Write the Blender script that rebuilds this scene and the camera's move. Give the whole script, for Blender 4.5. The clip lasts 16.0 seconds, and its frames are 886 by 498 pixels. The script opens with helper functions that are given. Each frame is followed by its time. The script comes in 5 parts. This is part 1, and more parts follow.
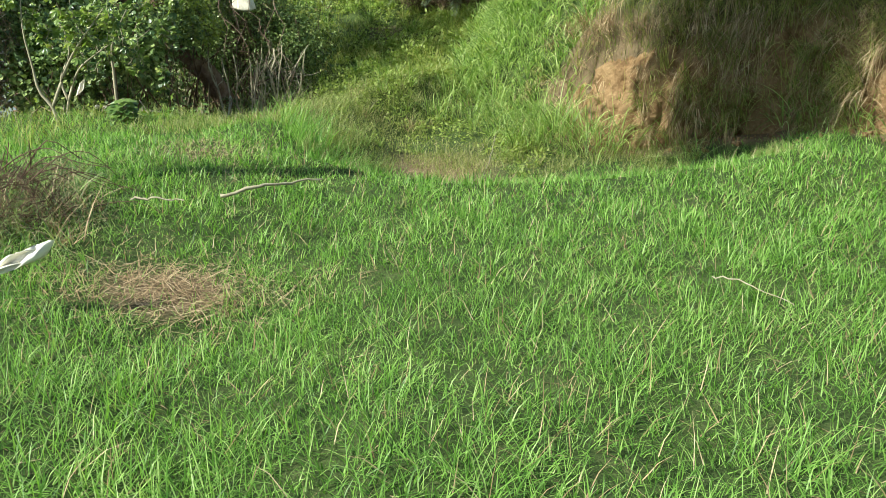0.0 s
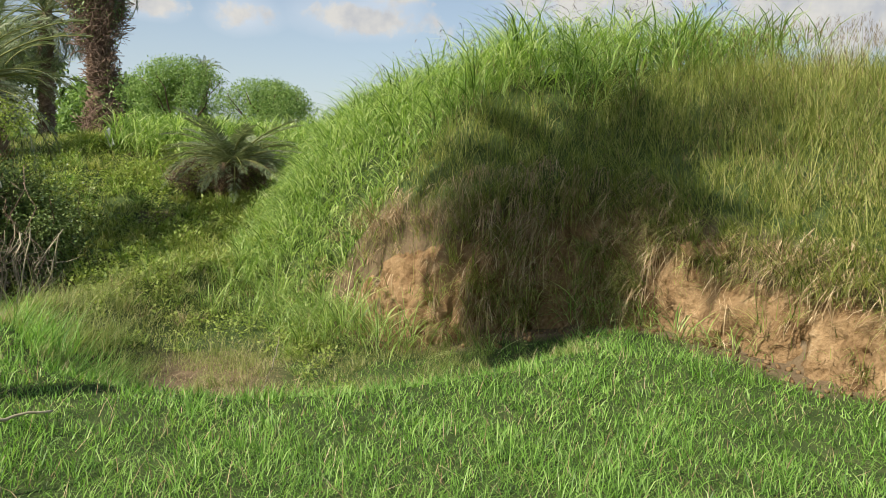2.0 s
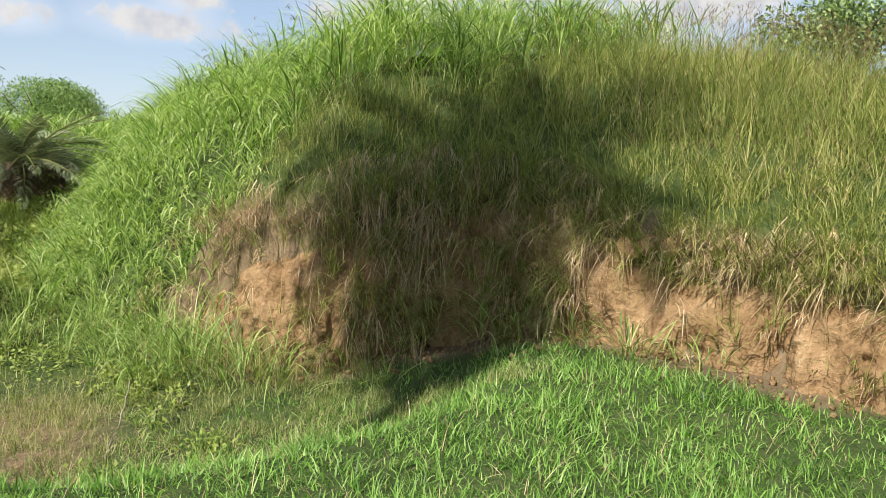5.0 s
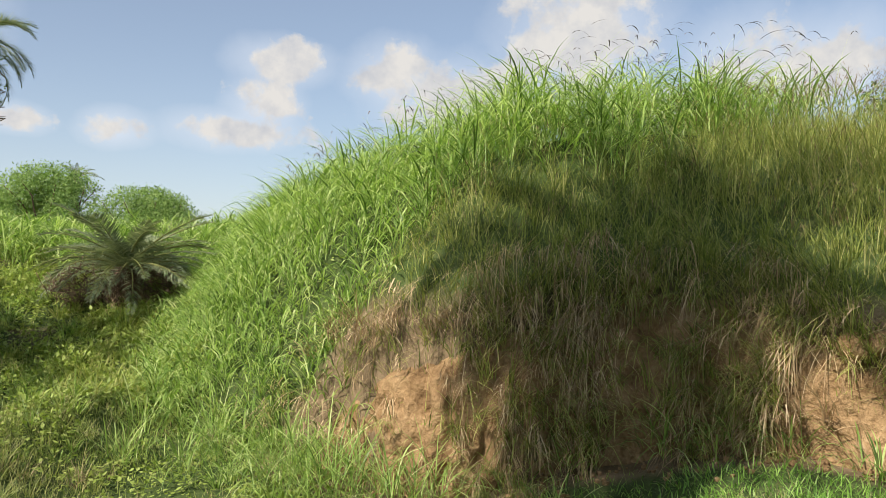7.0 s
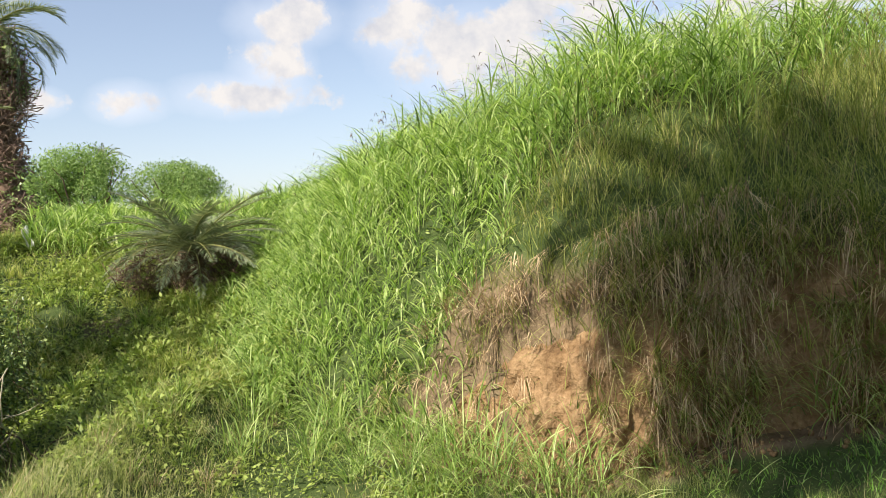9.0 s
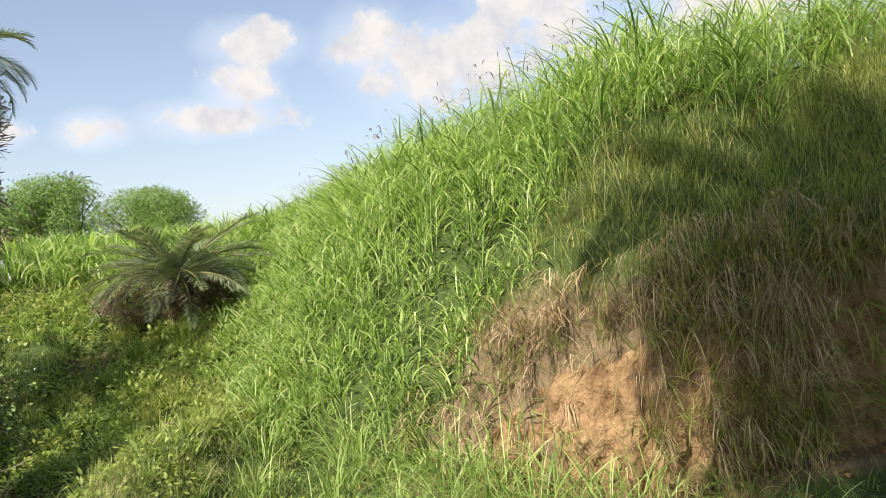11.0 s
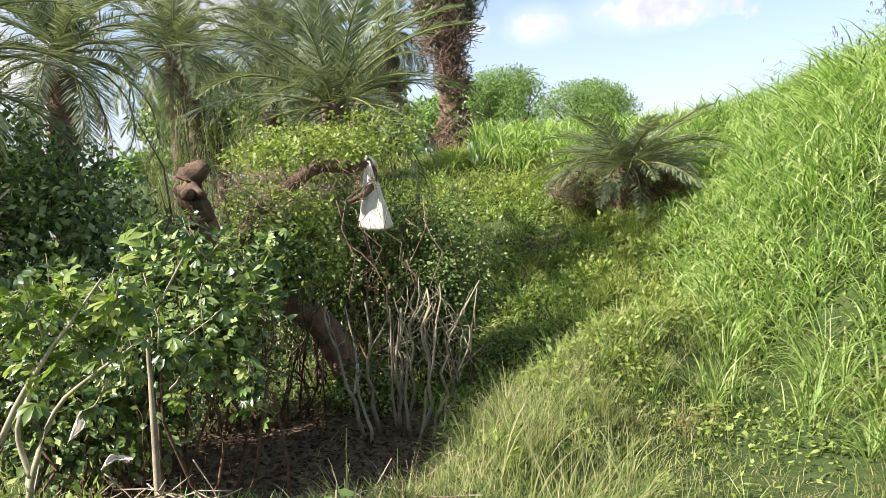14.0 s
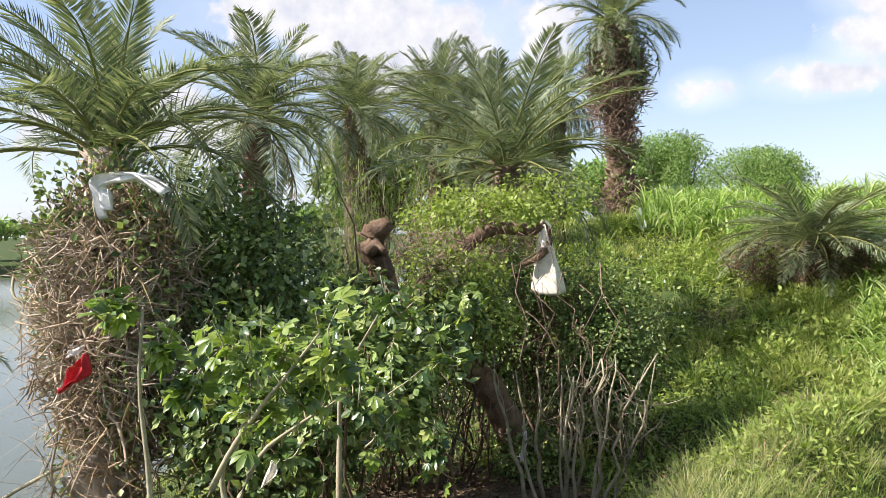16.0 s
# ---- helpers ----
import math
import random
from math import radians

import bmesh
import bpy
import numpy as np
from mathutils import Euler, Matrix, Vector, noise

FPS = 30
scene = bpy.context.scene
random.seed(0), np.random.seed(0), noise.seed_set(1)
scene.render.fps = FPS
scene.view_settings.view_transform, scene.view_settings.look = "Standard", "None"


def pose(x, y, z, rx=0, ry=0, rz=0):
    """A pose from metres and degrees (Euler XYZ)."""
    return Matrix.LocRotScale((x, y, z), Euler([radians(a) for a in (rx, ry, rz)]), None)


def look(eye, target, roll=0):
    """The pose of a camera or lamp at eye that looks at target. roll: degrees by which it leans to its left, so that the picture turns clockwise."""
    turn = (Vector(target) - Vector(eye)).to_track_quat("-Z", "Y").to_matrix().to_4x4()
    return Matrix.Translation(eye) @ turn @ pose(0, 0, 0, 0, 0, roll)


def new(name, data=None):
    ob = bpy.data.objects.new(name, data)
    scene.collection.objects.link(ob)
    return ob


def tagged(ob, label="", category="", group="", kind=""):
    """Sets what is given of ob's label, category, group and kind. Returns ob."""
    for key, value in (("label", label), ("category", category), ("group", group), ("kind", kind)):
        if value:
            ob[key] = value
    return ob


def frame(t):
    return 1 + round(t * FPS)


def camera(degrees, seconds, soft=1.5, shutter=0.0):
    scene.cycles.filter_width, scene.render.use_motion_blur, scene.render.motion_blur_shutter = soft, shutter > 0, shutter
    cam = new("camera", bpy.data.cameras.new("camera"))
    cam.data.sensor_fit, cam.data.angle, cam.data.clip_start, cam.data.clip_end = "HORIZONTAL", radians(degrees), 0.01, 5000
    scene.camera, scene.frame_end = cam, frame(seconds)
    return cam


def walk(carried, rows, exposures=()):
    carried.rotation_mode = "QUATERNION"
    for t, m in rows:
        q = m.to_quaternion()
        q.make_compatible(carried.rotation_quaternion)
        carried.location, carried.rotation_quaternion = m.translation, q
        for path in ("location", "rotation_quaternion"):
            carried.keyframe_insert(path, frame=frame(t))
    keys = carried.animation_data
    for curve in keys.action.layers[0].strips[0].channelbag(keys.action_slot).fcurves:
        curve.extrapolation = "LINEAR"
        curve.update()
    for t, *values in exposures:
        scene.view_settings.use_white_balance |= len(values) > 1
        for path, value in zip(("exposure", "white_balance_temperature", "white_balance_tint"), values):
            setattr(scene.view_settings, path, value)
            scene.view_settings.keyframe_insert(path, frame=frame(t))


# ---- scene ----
# ================= camera =================
cam = camera(58.1, 16.0, soft=0.45)
ROWS = [
    (0.0, 0.000, 0.000, 1.500, 70.50, -0.00, 0.00),
    (0.5, 0.047, 0.115, 1.614, 76.38, 0.45, -0.57),
    (1.0, 0.009, 0.288, 1.616, 79.61, -0.47, -3.45),
    (1.5, -0.032, 0.567, 1.610, 84.22, -1.67, -12.54),
    (2.0, 0.000, 0.895, 1.504, 83.90, -2.74, -15.43),
    (2.5, -0.046, 1.245, 1.423, 83.54, -3.63, -16.83),
    (3.0, -0.180, 1.601, 1.320, 81.06, -1.91, -15.97),
    (3.5, -0.158, 2.008, 1.267, 80.16, -0.57, -13.28),
    (4.0, -0.155, 2.323, 1.212, 79.59, -2.94, -19.54),
    (4.2, -0.159, 2.444, 1.204, 79.84, -2.29, -25.05),
    (6.3, -0.394, 3.609, 1.217, 91.60, -1.27, -30.44),
    (6.5, -0.411, 3.739, 1.219, 90.64, -0.16, -29.25),
    (7.0, -0.541, 4.125, 1.194, 91.89, -1.03, -23.93),
    (7.5, -0.821, 4.418, 1.218, 90.28, -1.27, -22.70),
    (8.0, -0.984, 4.522, 1.376, 90.04, 2.18, -24.46),
    (8.5, -1.107, 4.789, 1.470, 88.81, 4.57, -26.53),
    (9.0, -1.283, 4.944, 1.469, 88.29, 3.55, -22.29),
    (9.2, -1.382, 4.992, 1.465, 88.41, 3.42, -21.88),
    (11.3, -1.592, 5.747, 1.551, 89.25, 7.40, -25.51),
    (11.5, -1.667, 5.775, 1.550, 88.56, 9.53, -27.37),
    (12.0, -1.768, 5.887, 1.578, 87.68, 10.69, -29.27),
    (12.5, -1.792, 6.014, 1.570, 89.35, 6.85, -24.79),
    (13.0, -1.870, 6.117, 1.534, 89.85, 3.88, -13.77),
    (13.5, -1.923, 6.175, 1.495, 86.71, 3.50, -0.82),
    (14.0, -1.996, 6.183, 1.468, 84.13, 2.87, 5.82),
    (14.5, -2.164, 6.162, 1.426, 80.46, 2.08, 11.06),
    (15.0, -2.299, 6.149, 1.446, 81.01, 0.54, 15.85),
    (15.5, -2.311, 6.208, 1.496, 85.81, -0.00, 17.99),
    (16.0, -2.298, 6.227, 1.506, 88.83, 0.59, 16.81),
]
walk(cam, [(t, pose(x, y, z, rx, ry, rz)) for t, x, y, z, rx, ry, rz in ROWS],
     exposures=[(0.0, 1.03, 6250, -2), (0.5, 1.1, 6250, -2), (1.0, 1.0, 6350, 0), (1.5, 0.8, 6600, 7), (2.0, 0.72, 6700, 9), (2.6, 0.68, 6700, 9), (3.0, 0.75, 6600, 9), (3.5, 1.0, 6350, 12), (4.2, 1.03, 6350, 12), (6.3, 0.66, 6700, 10),
                (6.8, 0.78, 6700, 10), (7.5, 0.97, 6700, 13), (9.0, 1.08, 6700, 13), (11.5, 1.08, 6700, 13), (12.5, 1.06, 6700, 13), (13.5, 1.18, 6500, 13), (14.0, 1.32, 6300, 15), (14.5, 1.53, 6250, 15), (15.2, 1.54, 6250, 15), (16.0, 1.24, 6350, 15)])

# ================= sky and sun =================
SUN_AZ, SUN_EL = radians(240.6), radians(41.0)      # clockwise from +y
sun = new("sun", bpy.data.lights.new("sun", "SUN"))
sun.data.energy, sun.data.angle, sun.data.color = 4.5, radians(0.6), (1.0, 0.94, 0.85)
to_sun = Vector((math.sin(SUN_AZ) * math.cos(SUN_EL), math.cos(SUN_AZ) * math.cos(SUN_EL), math.sin(SUN_EL)))
sun.matrix_world = look((0, 0, 30), Vector((0, 0, 30)) - to_sun)


class Nodes:
    """A node tree with short calls."""

    def __init__(self, tree):
        self.tree = tree
        tree.nodes.clear()

    def add(self, kind, **values):
        n = self.tree.nodes.new(kind)
        for key, value in values.items():
            if key in n.inputs:
                n.inputs[key].default_value = value
            else:
                setattr(n, key, value)
        return n

    def link(self, a, b):
        self.tree.links.new(a, b)

    def math(self, op, a, b=None, c=None):
        n = self.tree.nodes.new("ShaderNodeMath")
        n.operation = op
        for i, v in enumerate((a, b, c)):
            if v is None:
                continue
            if isinstance(v, (int, float)):
                n.inputs[i].default_value = v
            else:
                self.link(v, n.inputs[i])
        return n.outputs[0]

    def ramp(self, fac, stops):
        n = self.tree.nodes.new("ShaderNodeValToRGB")
        el = n.color_ramp.elements
        while len(el) < len(stops):
            el.new(0.5)
        for e, (p, c) in zip(el, stops):
            e.position, e.color = p, (*c, 1.0) if len(c) == 3 else c
        self.link(fac, n.inputs[0])
        return n.outputs[0]

    def noise(self, vec, scale, detail=4.0, rough=0.55):
        n = self.tree.nodes.new("ShaderNodeTexNoise")
        n.inputs["Scale"].default_value, n.inputs["Detail"].default_value = scale, detail
        n.inputs["Roughness"].default_value = rough
        if vec is not None:
            self.link(vec, n.inputs["Vector"])
        return n.outputs["Fac"]

    def mix(self, fac, a, b):
        n = self.tree.nodes.new("ShaderNodeMix")
        n.data_type = "RGBA"
        for socket, v in ((n.inputs[0], fac), (n.inputs[6], a), (n.inputs[7], b)):
            if isinstance(v, (int, float)):
                socket.default_value = v
            elif isinstance(v, tuple):
                socket.default_value = (*v, 1.0)
            else:
                self.link(v, socket)
        return n.outputs[2]


world = bpy.data.worlds.new("sky")
scene.world = world
world.use_nodes = True
wn = Nodes(world.node_tree)
sky = wn.add("ShaderNodeTexSky")
sky.sky_type, sky.sun_disc = "NISHITA", False
sky.sun_elevation, sky.sun_rotation = SUN_EL, SUN_AZ
sky.air_density, sky.dust_density, sky.ozone_density = 1.0, 0.9, 1.8
SKY = 0.074
way = wn.add("ShaderNodeTexCoord").outputs["Generated"]
warp = wn.noise(way, 5.0, 5.0, 0.6)
# cumulus masses: azimuth and elevation in degrees, width, height
CLOUDS = [(12.0, 14.6, 3.4, 1.8), (11.0, 11.6, 2.8, 2.4), (9.5, 9.8, 4.6, 1.5), (1.2, 9.3, 2.4, 1.3),
          (20.0, 13.8, 3.0, 2.8), (25.0, 12.0, 7.0, 3.4), (33.0, 16.5, 5.5, 4.6), (47.5, 13.5, 6.5, 3.6),
          (-5.0, 9.4, 2.6, 1.0), (-21.0, 14.0, 13.0, 5.0), (-38.0, 8.0, 9.0, 3.5), (41.0, 10.0, 8.0, 2.6),
          (75.0, 16.0, 14.0, 6.0), (120.0, 20.0, 15.0, 7.0), (165.0, 14.0, 12.0, 5.0), (205.0, 26.0, 14.0, 6.0),
          (-75.0, 17.0, 12.0, 5.0), (-110.0, 30.0, 14.0, 6.0), (18.0, 34.0, 14.0, 6.0), (-40.0, 40.0, 13.0, 6.0)]
mass = None
for az, el, w, h in CLOUDS:
    a, e = radians(az), radians(el)
    spot = Vector((math.sin(a) * math.cos(e), math.cos(a) * math.cos(e), math.sin(e)))
    side, up = Vector((math.cos(a), -math.sin(a), 0)), Vector((-math.sin(a) * math.sin(e), -math.cos(a) * math.sin(e), math.cos(e)))
    sub = wn.add("ShaderNodeVectorMath", operation="SUBTRACT")
    wn.link(way, sub.inputs[0])
    sub.inputs[1].default_value = spot
    ds = []
    for axis, size in ((side, w), (up, h)):
        dot = wn.add("ShaderNodeVectorMath", operation="DOT_PRODUCT")
        wn.link(sub.outputs[0], dot.inputs[0])
        dot.inputs[1].default_value = axis / radians(size)
        ds.append(wn.math("POWER", wn.math("ABSOLUTE", dot.outputs["Value"]), 2.0))
    facing = wn.add("ShaderNodeVectorMath", operation="DOT_PRODUCT")
    wn.link(way, facing.inputs[0])
    facing.inputs[1].default_value = spot
    back = wn.math("MULTIPLY", wn.math("LESS_THAN", facing.outputs["Value"], 0.3), 9.0)
    one = wn.math("SUBTRACT", 1.0, wn.math("ADD", wn.math("SQRT", wn.math("ADD", ds[0], ds[1])), back))
    mass = one if mass is None else wn.math("SMOOTH_MAX", mass, one, 0.25)
puff = wn.noise(way, 17.0, 7.0, 0.6)
v = wn.math("ADD", mass, wn.math("MULTIPLY", wn.math("SUBTRACT", puff, 0.5), 2.9))
cover = wn.ramp(v, [(0.08, (0, 0, 0)), (0.42, (1, 1, 1))])
veil = wn.math("MULTIPLY", wn.math("MAXIMUM", wn.math("ADD", wn.math("MULTIPLY", mass, 0.6), wn.math("SUBTRACT", warp, 0.25)), 0.0), 0.8)
shade = wn.ramp(wn.noise(way, 26.0, 5.0, 0.6), [(0.3, (0.72, 0.76, 0.84)), (0.62, (1.0, 0.99, 0.97))])
lit = wn.add("ShaderNodeVectorMath", operation="SCALE", Scale=5.9)
wn.link(shade, lit.inputs[0])
height = wn.add("ShaderNodeSeparateXYZ")
wn.link(way, height.inputs[0])
low = wn.math("POWER", 2.718, wn.math("MULTIPLY", wn.math("MAXIMUM", height.outputs["Z"], 0.0), -9.0))
veil = wn.math("ADD", 0.16, wn.math("MAXIMUM", veil, wn.math("MULTIPLY", low, 0.5)))
hazed = wn.mix(wn.math("MINIMUM", veil, 0.75), sky.outputs[0], (5.7, 6.25, 7.1))
full = wn.mix(cover, hazed, lit.outputs[0])
bg = wn.add("ShaderNodeBackground", Strength=SKY)
wn.link(full, bg.inputs["Color"])
wn.link(bg.outputs[0], wn.add("ShaderNodeOutputWorld").inputs[0])

# ================= materials =================


def material(name):
    m = bpy.data.materials.new(name)
    m.use_nodes = True
    return m, Nodes(m.node_tree)


def leafy(name, colours, trans=0.35, rough=0.55, patch=1.2, gloss=0.25, tint=(1.2, 1.3, 0.7), single=False):
    """Blades and leaves: colour varies from piece to piece and in patches; light shines through."""
    m, n = material(name)
    geo = n.add("ShaderNodeNewGeometry")
    co = n.add("ShaderNodeTexCoord").outputs["Object"]
    chance = n.add("ShaderNodeObjectInfo").outputs["Random"] if single else geo.outputs["Random Per Island"]
    f = n.math("ADD", n.math("MULTIPLY", chance, 0.75), n.math("MULTIPLY", n.noise(co, patch, 3.0), 0.6))
    f = n.math("ADD", f, n.math("MULTIPLY", n.noise(co, patch * 6.0, 2.0), 0.7))
    f = n.math("SUBTRACT", f, 0.53)
    col = n.ramp(f, [(i / (len(colours) - 1), c) for i, c in enumerate(colours)])
    b = n.add("ShaderNodeBsdfPrincipled", Roughness=rough)
    b.inputs["Specular IOR Level"].default_value = gloss
    n.link(col, b.inputs["Base Color"])
    tr = n.add("ShaderNodeBsdfTranslucent")
    bright = n.add("ShaderNodeVectorMath", operation="MULTIPLY")
    n.link(col, bright.inputs[0])
    bright.inputs[1].default_value = tint
    n.link(bright.outputs[0], tr.inputs["Color"])
    mx = n.add("ShaderNodeMixShader")
    mx.inputs[0].default_value = trans
    n.link(b.outputs[0], mx.inputs[1])
    n.link(tr.outputs[0], mx.inputs[2])
    n.link(mx.outputs[0], n.add("ShaderNodeOutputMaterial").inputs[0])
    return m


def rough_surface(name, colours, scale=6.0, fine=40.0, rough=0.9, bump=0.4, depth=0.02, spec=0.2):
    """Bark, earth, cloth: two scales of noise in colour and relief."""
    m, n = material(name)
    co = n.add("ShaderNodeTexCoord").outputs["Object"]
    big, small = n.noise(co, scale, 5.0, 0.6), n.noise(co, fine, 4.0, 0.65)
    f = n.math("ADD", n.math("MULTIPLY", big, 0.65), n.math("MULTIPLY", small, 0.35))
    f = n.math("MULTIPLY_ADD", n.math("SUBTRACT", f, 0.5), 2.4, 0.5)
    b = n.add("ShaderNodeBsdfPrincipled", Roughness=rough)
    b.inputs["Specular IOR Level"].default_value = spec
    n.link(n.ramp(f, [(i / (len(colours) - 1), c) for i, c in enumerate(colours)]), b.inputs["Base Color"])
    bp = n.add("ShaderNodeBump", Strength=bump, Distance=depth)
    n.link(f, bp.inputs["Height"])
    n.link(bp.outputs[0], b.inputs["Normal"])
    n.link(b.outputs[0], n.add("ShaderNodeOutputMaterial").inputs[0])
    return m


M_LAWN = leafy("lawn_blades", [(0.038, 0.085, 0.018), (0.142, 0.285, 0.048), (0.270, 0.460, 0.095), (0.520, 0.640, 0.260)], 0.44, 0.42, 1.2, 0.35, (1.2, 1.32, 0.6))
M_RIDGE = leafy("ridge_blades", [(0.070, 0.100, 0.024), (0.199, 0.250, 0.068), (0.362, 0.380, 0.142), (0.583, 0.500, 0.324)], 0.42)
M_CANE = leafy("cane_leaves", [(0.059, 0.105, 0.024), (0.192, 0.300, 0.068), (0.378, 0.485, 0.150), (0.670, 0.690, 0.380)], 0.44, 0.42, 1.0, 0.3, (1.15, 1.32, 0.65))
M_FINE = leafy("fine_grass", [(0.055, 0.082, 0.022), (0.178, 0.225, 0.052), (0.365, 0.385, 0.115), (0.620, 0.530, 0.260)], 0.40)
M_DRY = leafy("dry_straw", [(0.157, 0.106, 0.055), (0.336, 0.235, 0.132), (0.515, 0.392, 0.231), (0.717, 0.594, 0.396)], 0.2, 0.7, 2.0, 0.15, (1.1, 1.0, 0.8))
M_SEED = leafy("seed_heads", [(0.05, 0.045, 0.04), (0.10, 0.085, 0.07), (0.17, 0.13, 0.10)], 0.2, 0.7, 2.0, 0.1, (1, 1, 1))
M_PLUME = leafy("seed_plumes", [(0.16, 0.12, 0.06), (0.26, 0.20, 0.10), (0.34, 0.24, 0.15)], 0.35, 0.7, 2.0, 0.1, (1.1, 1, .8))
M_VINE = leafy("vine_leaves", [(0.029, 0.054, 0.020), (0.112, 0.178, 0.052), (0.256, 0.344, 0.106), (0.492, 0.540, 0.228)], 0.22, 0.36, 1.3, 0.45)
M_SAP_LEAF = leafy("sapling_leaflets", [(0.110, 0.19, 0.035), (0.187, 0.27, 0.05), (0.308, 0.38, 0.08), (0.484, 0.50, 0.16)], 0.34, 0.36, 2.0, 0.55, single=True)
M_BUSH_LEAF = leafy("bush_leaflets", [(0.028, 0.055, 0.018), (0.069, 0.125, 0.034), (0.138, 0.21, 0.052), (0.299, 0.36, 0.11)], 0.24, 0.33, 2.0, 0.5, single=True)
M_BUSH = leafy("bush_leaves", [(0.038, 0.075, 0.024), (0.086, 0.155, 0.041), (0.162, 0.250, 0.061), (0.292, 0.370, 0.108)], 0.32, 0.36, 2.0, 0.55)
M_PALM = leafy("palm_leaflets", [(0.068, 0.095, 0.055), (0.137, 0.180, 0.105), (0.247, 0.280, 0.180), (0.410, 0.410, 0.310)], 0.28, 0.5, 0.8, 0.25, (1.2, 1.25, 0.6))
M_GREYPALM = leafy("grey_palm_leaflets", [(0.082, 0.114, 0.058), (0.144, 0.184, 0.098), (0.232, 0.267, 0.156), (0.369, 0.381, 0.247)], 0.25, 0.5, 0.8, 0.25, (1.1, 1.15, 0.7))
M_FAR = leafy("far_foliage", [(0.106, 0.175, 0.056), (0.185, 0.288, 0.088), (0.265, 0.375, 0.125), (0.357, 0.450, 0.175)], 0.4, 0.6, 0.5, 0.2)
M_SLOPE = leafy("slope_blades", [(0.080, 0.120, 0.026), (0.228, 0.285, 0.068), (0.403, 0.425, 0.135), (0.636, 0.540, 0.310)], 0.44)
M_WEED = leafy("weed_leaves", [(0.086, 0.130, 0.026), (0.248, 0.320, 0.062), (0.330, 0.400, 0.100), (0.400, 0.430, 0.160)], 0.38, 0.5, 1.5, 0.3)
M_TWIG = rough_surface("dry_twigs", [(0.16, 0.11, 0.075), (0.42, 0.33, 0.24), (0.68, 0.59, 0.48)], 5.0, 30.0, 0.85, 0.3, 0.005)
M_STEM = rough_surface("pale_stems", [(0.17, 0.145, 0.09), (0.34, 0.30, 0.20), (0.50, 0.45, 0.34)], 8.0, 60.0, 0.75, 0.3, 0.004)
M_CREEPER = rough_surface("dead_creeper", [(0.10, 0.06, 0.04), (0.20, 0.135, 0.10), (0.32, 0.24, 0.18)], 7.0, 45.0, 0.9, 0.5, 0.01)
# Leaning trunk's orange-brown bark: dark_bark's colours lightened to look sunlit.
M_TRUNK = rough_surface("sunlit_bark", [(0.085, 0.05, 0.03), (0.21, 0.135, 0.085), (0.36, 0.26, 0.18)], 7.0, 45.0, 0.9, 0.7, 0.02)
M_BARK = rough_surface("dark_bark", [(0.05, 0.032, 0.02), (0.13, 0.085, 0.055), (0.23, 0.16, 0.11)], 7.0, 45.0, 0.9, 0.7, 0.02)
M_PALEBARK = rough_surface("weathered_palm_bark", [(0.18, 0.14, 0.10), (0.38, 0.31, 0.24), (0.55, 0.48, 0.40)], 9.0, 50.0, 0.9, 0.6, 0.02)
M_PALMBARK = rough_surface("palm_bark", [(0.07, 0.047, 0.03), (0.16, 0.11, 0.075), (0.28, 0.21, 0.15)], 9.0, 50.0, 0.9, 0.6, 0.02)
M_CLAY = rough_surface("sandy_clay", [(0.085, 0.048, 0.022), (0.215, 0.132, 0.064), (0.335, 0.222, 0.115), (0.48, 0.35, 0.205)], 3.2, 26.0, 0.95, 1.0, 0.05, 0.1)
M_SACK = rough_surface("woven_sack", [(0.518, 0.453, 0.335), (0.799, 0.742, 0.614), (0.886, 0.824, 0.698)], 2.5, 30.0, 0.7, 0.25, 0.004)
M_RED = rough_surface("red_cloth", [(0.28, 0.012, 0.02), (0.50, 0.03, 0.04), (0.62, 0.07, 0.07)], 6.0, 60.0, 0.75, 0.3, 0.004)
M_WHITE = rough_surface("white_plastic", [(0.5, 0.48, 0.43), (0.74, 0.73, 0.70), (0.84, 0.83, 0.80)], 6.0, 40.0, 0.5, 0.3, 0.004)
M_LITTER = leafy("leaf_litter", [(0.03, 0.018, 0.012), (0.075, 0.045, 0.028), (0.14, 0.09, 0.058), (0.27, 0.20, 0.14)], 0.1, 0.8, 2.0, 0.15, (1, .9, .8))


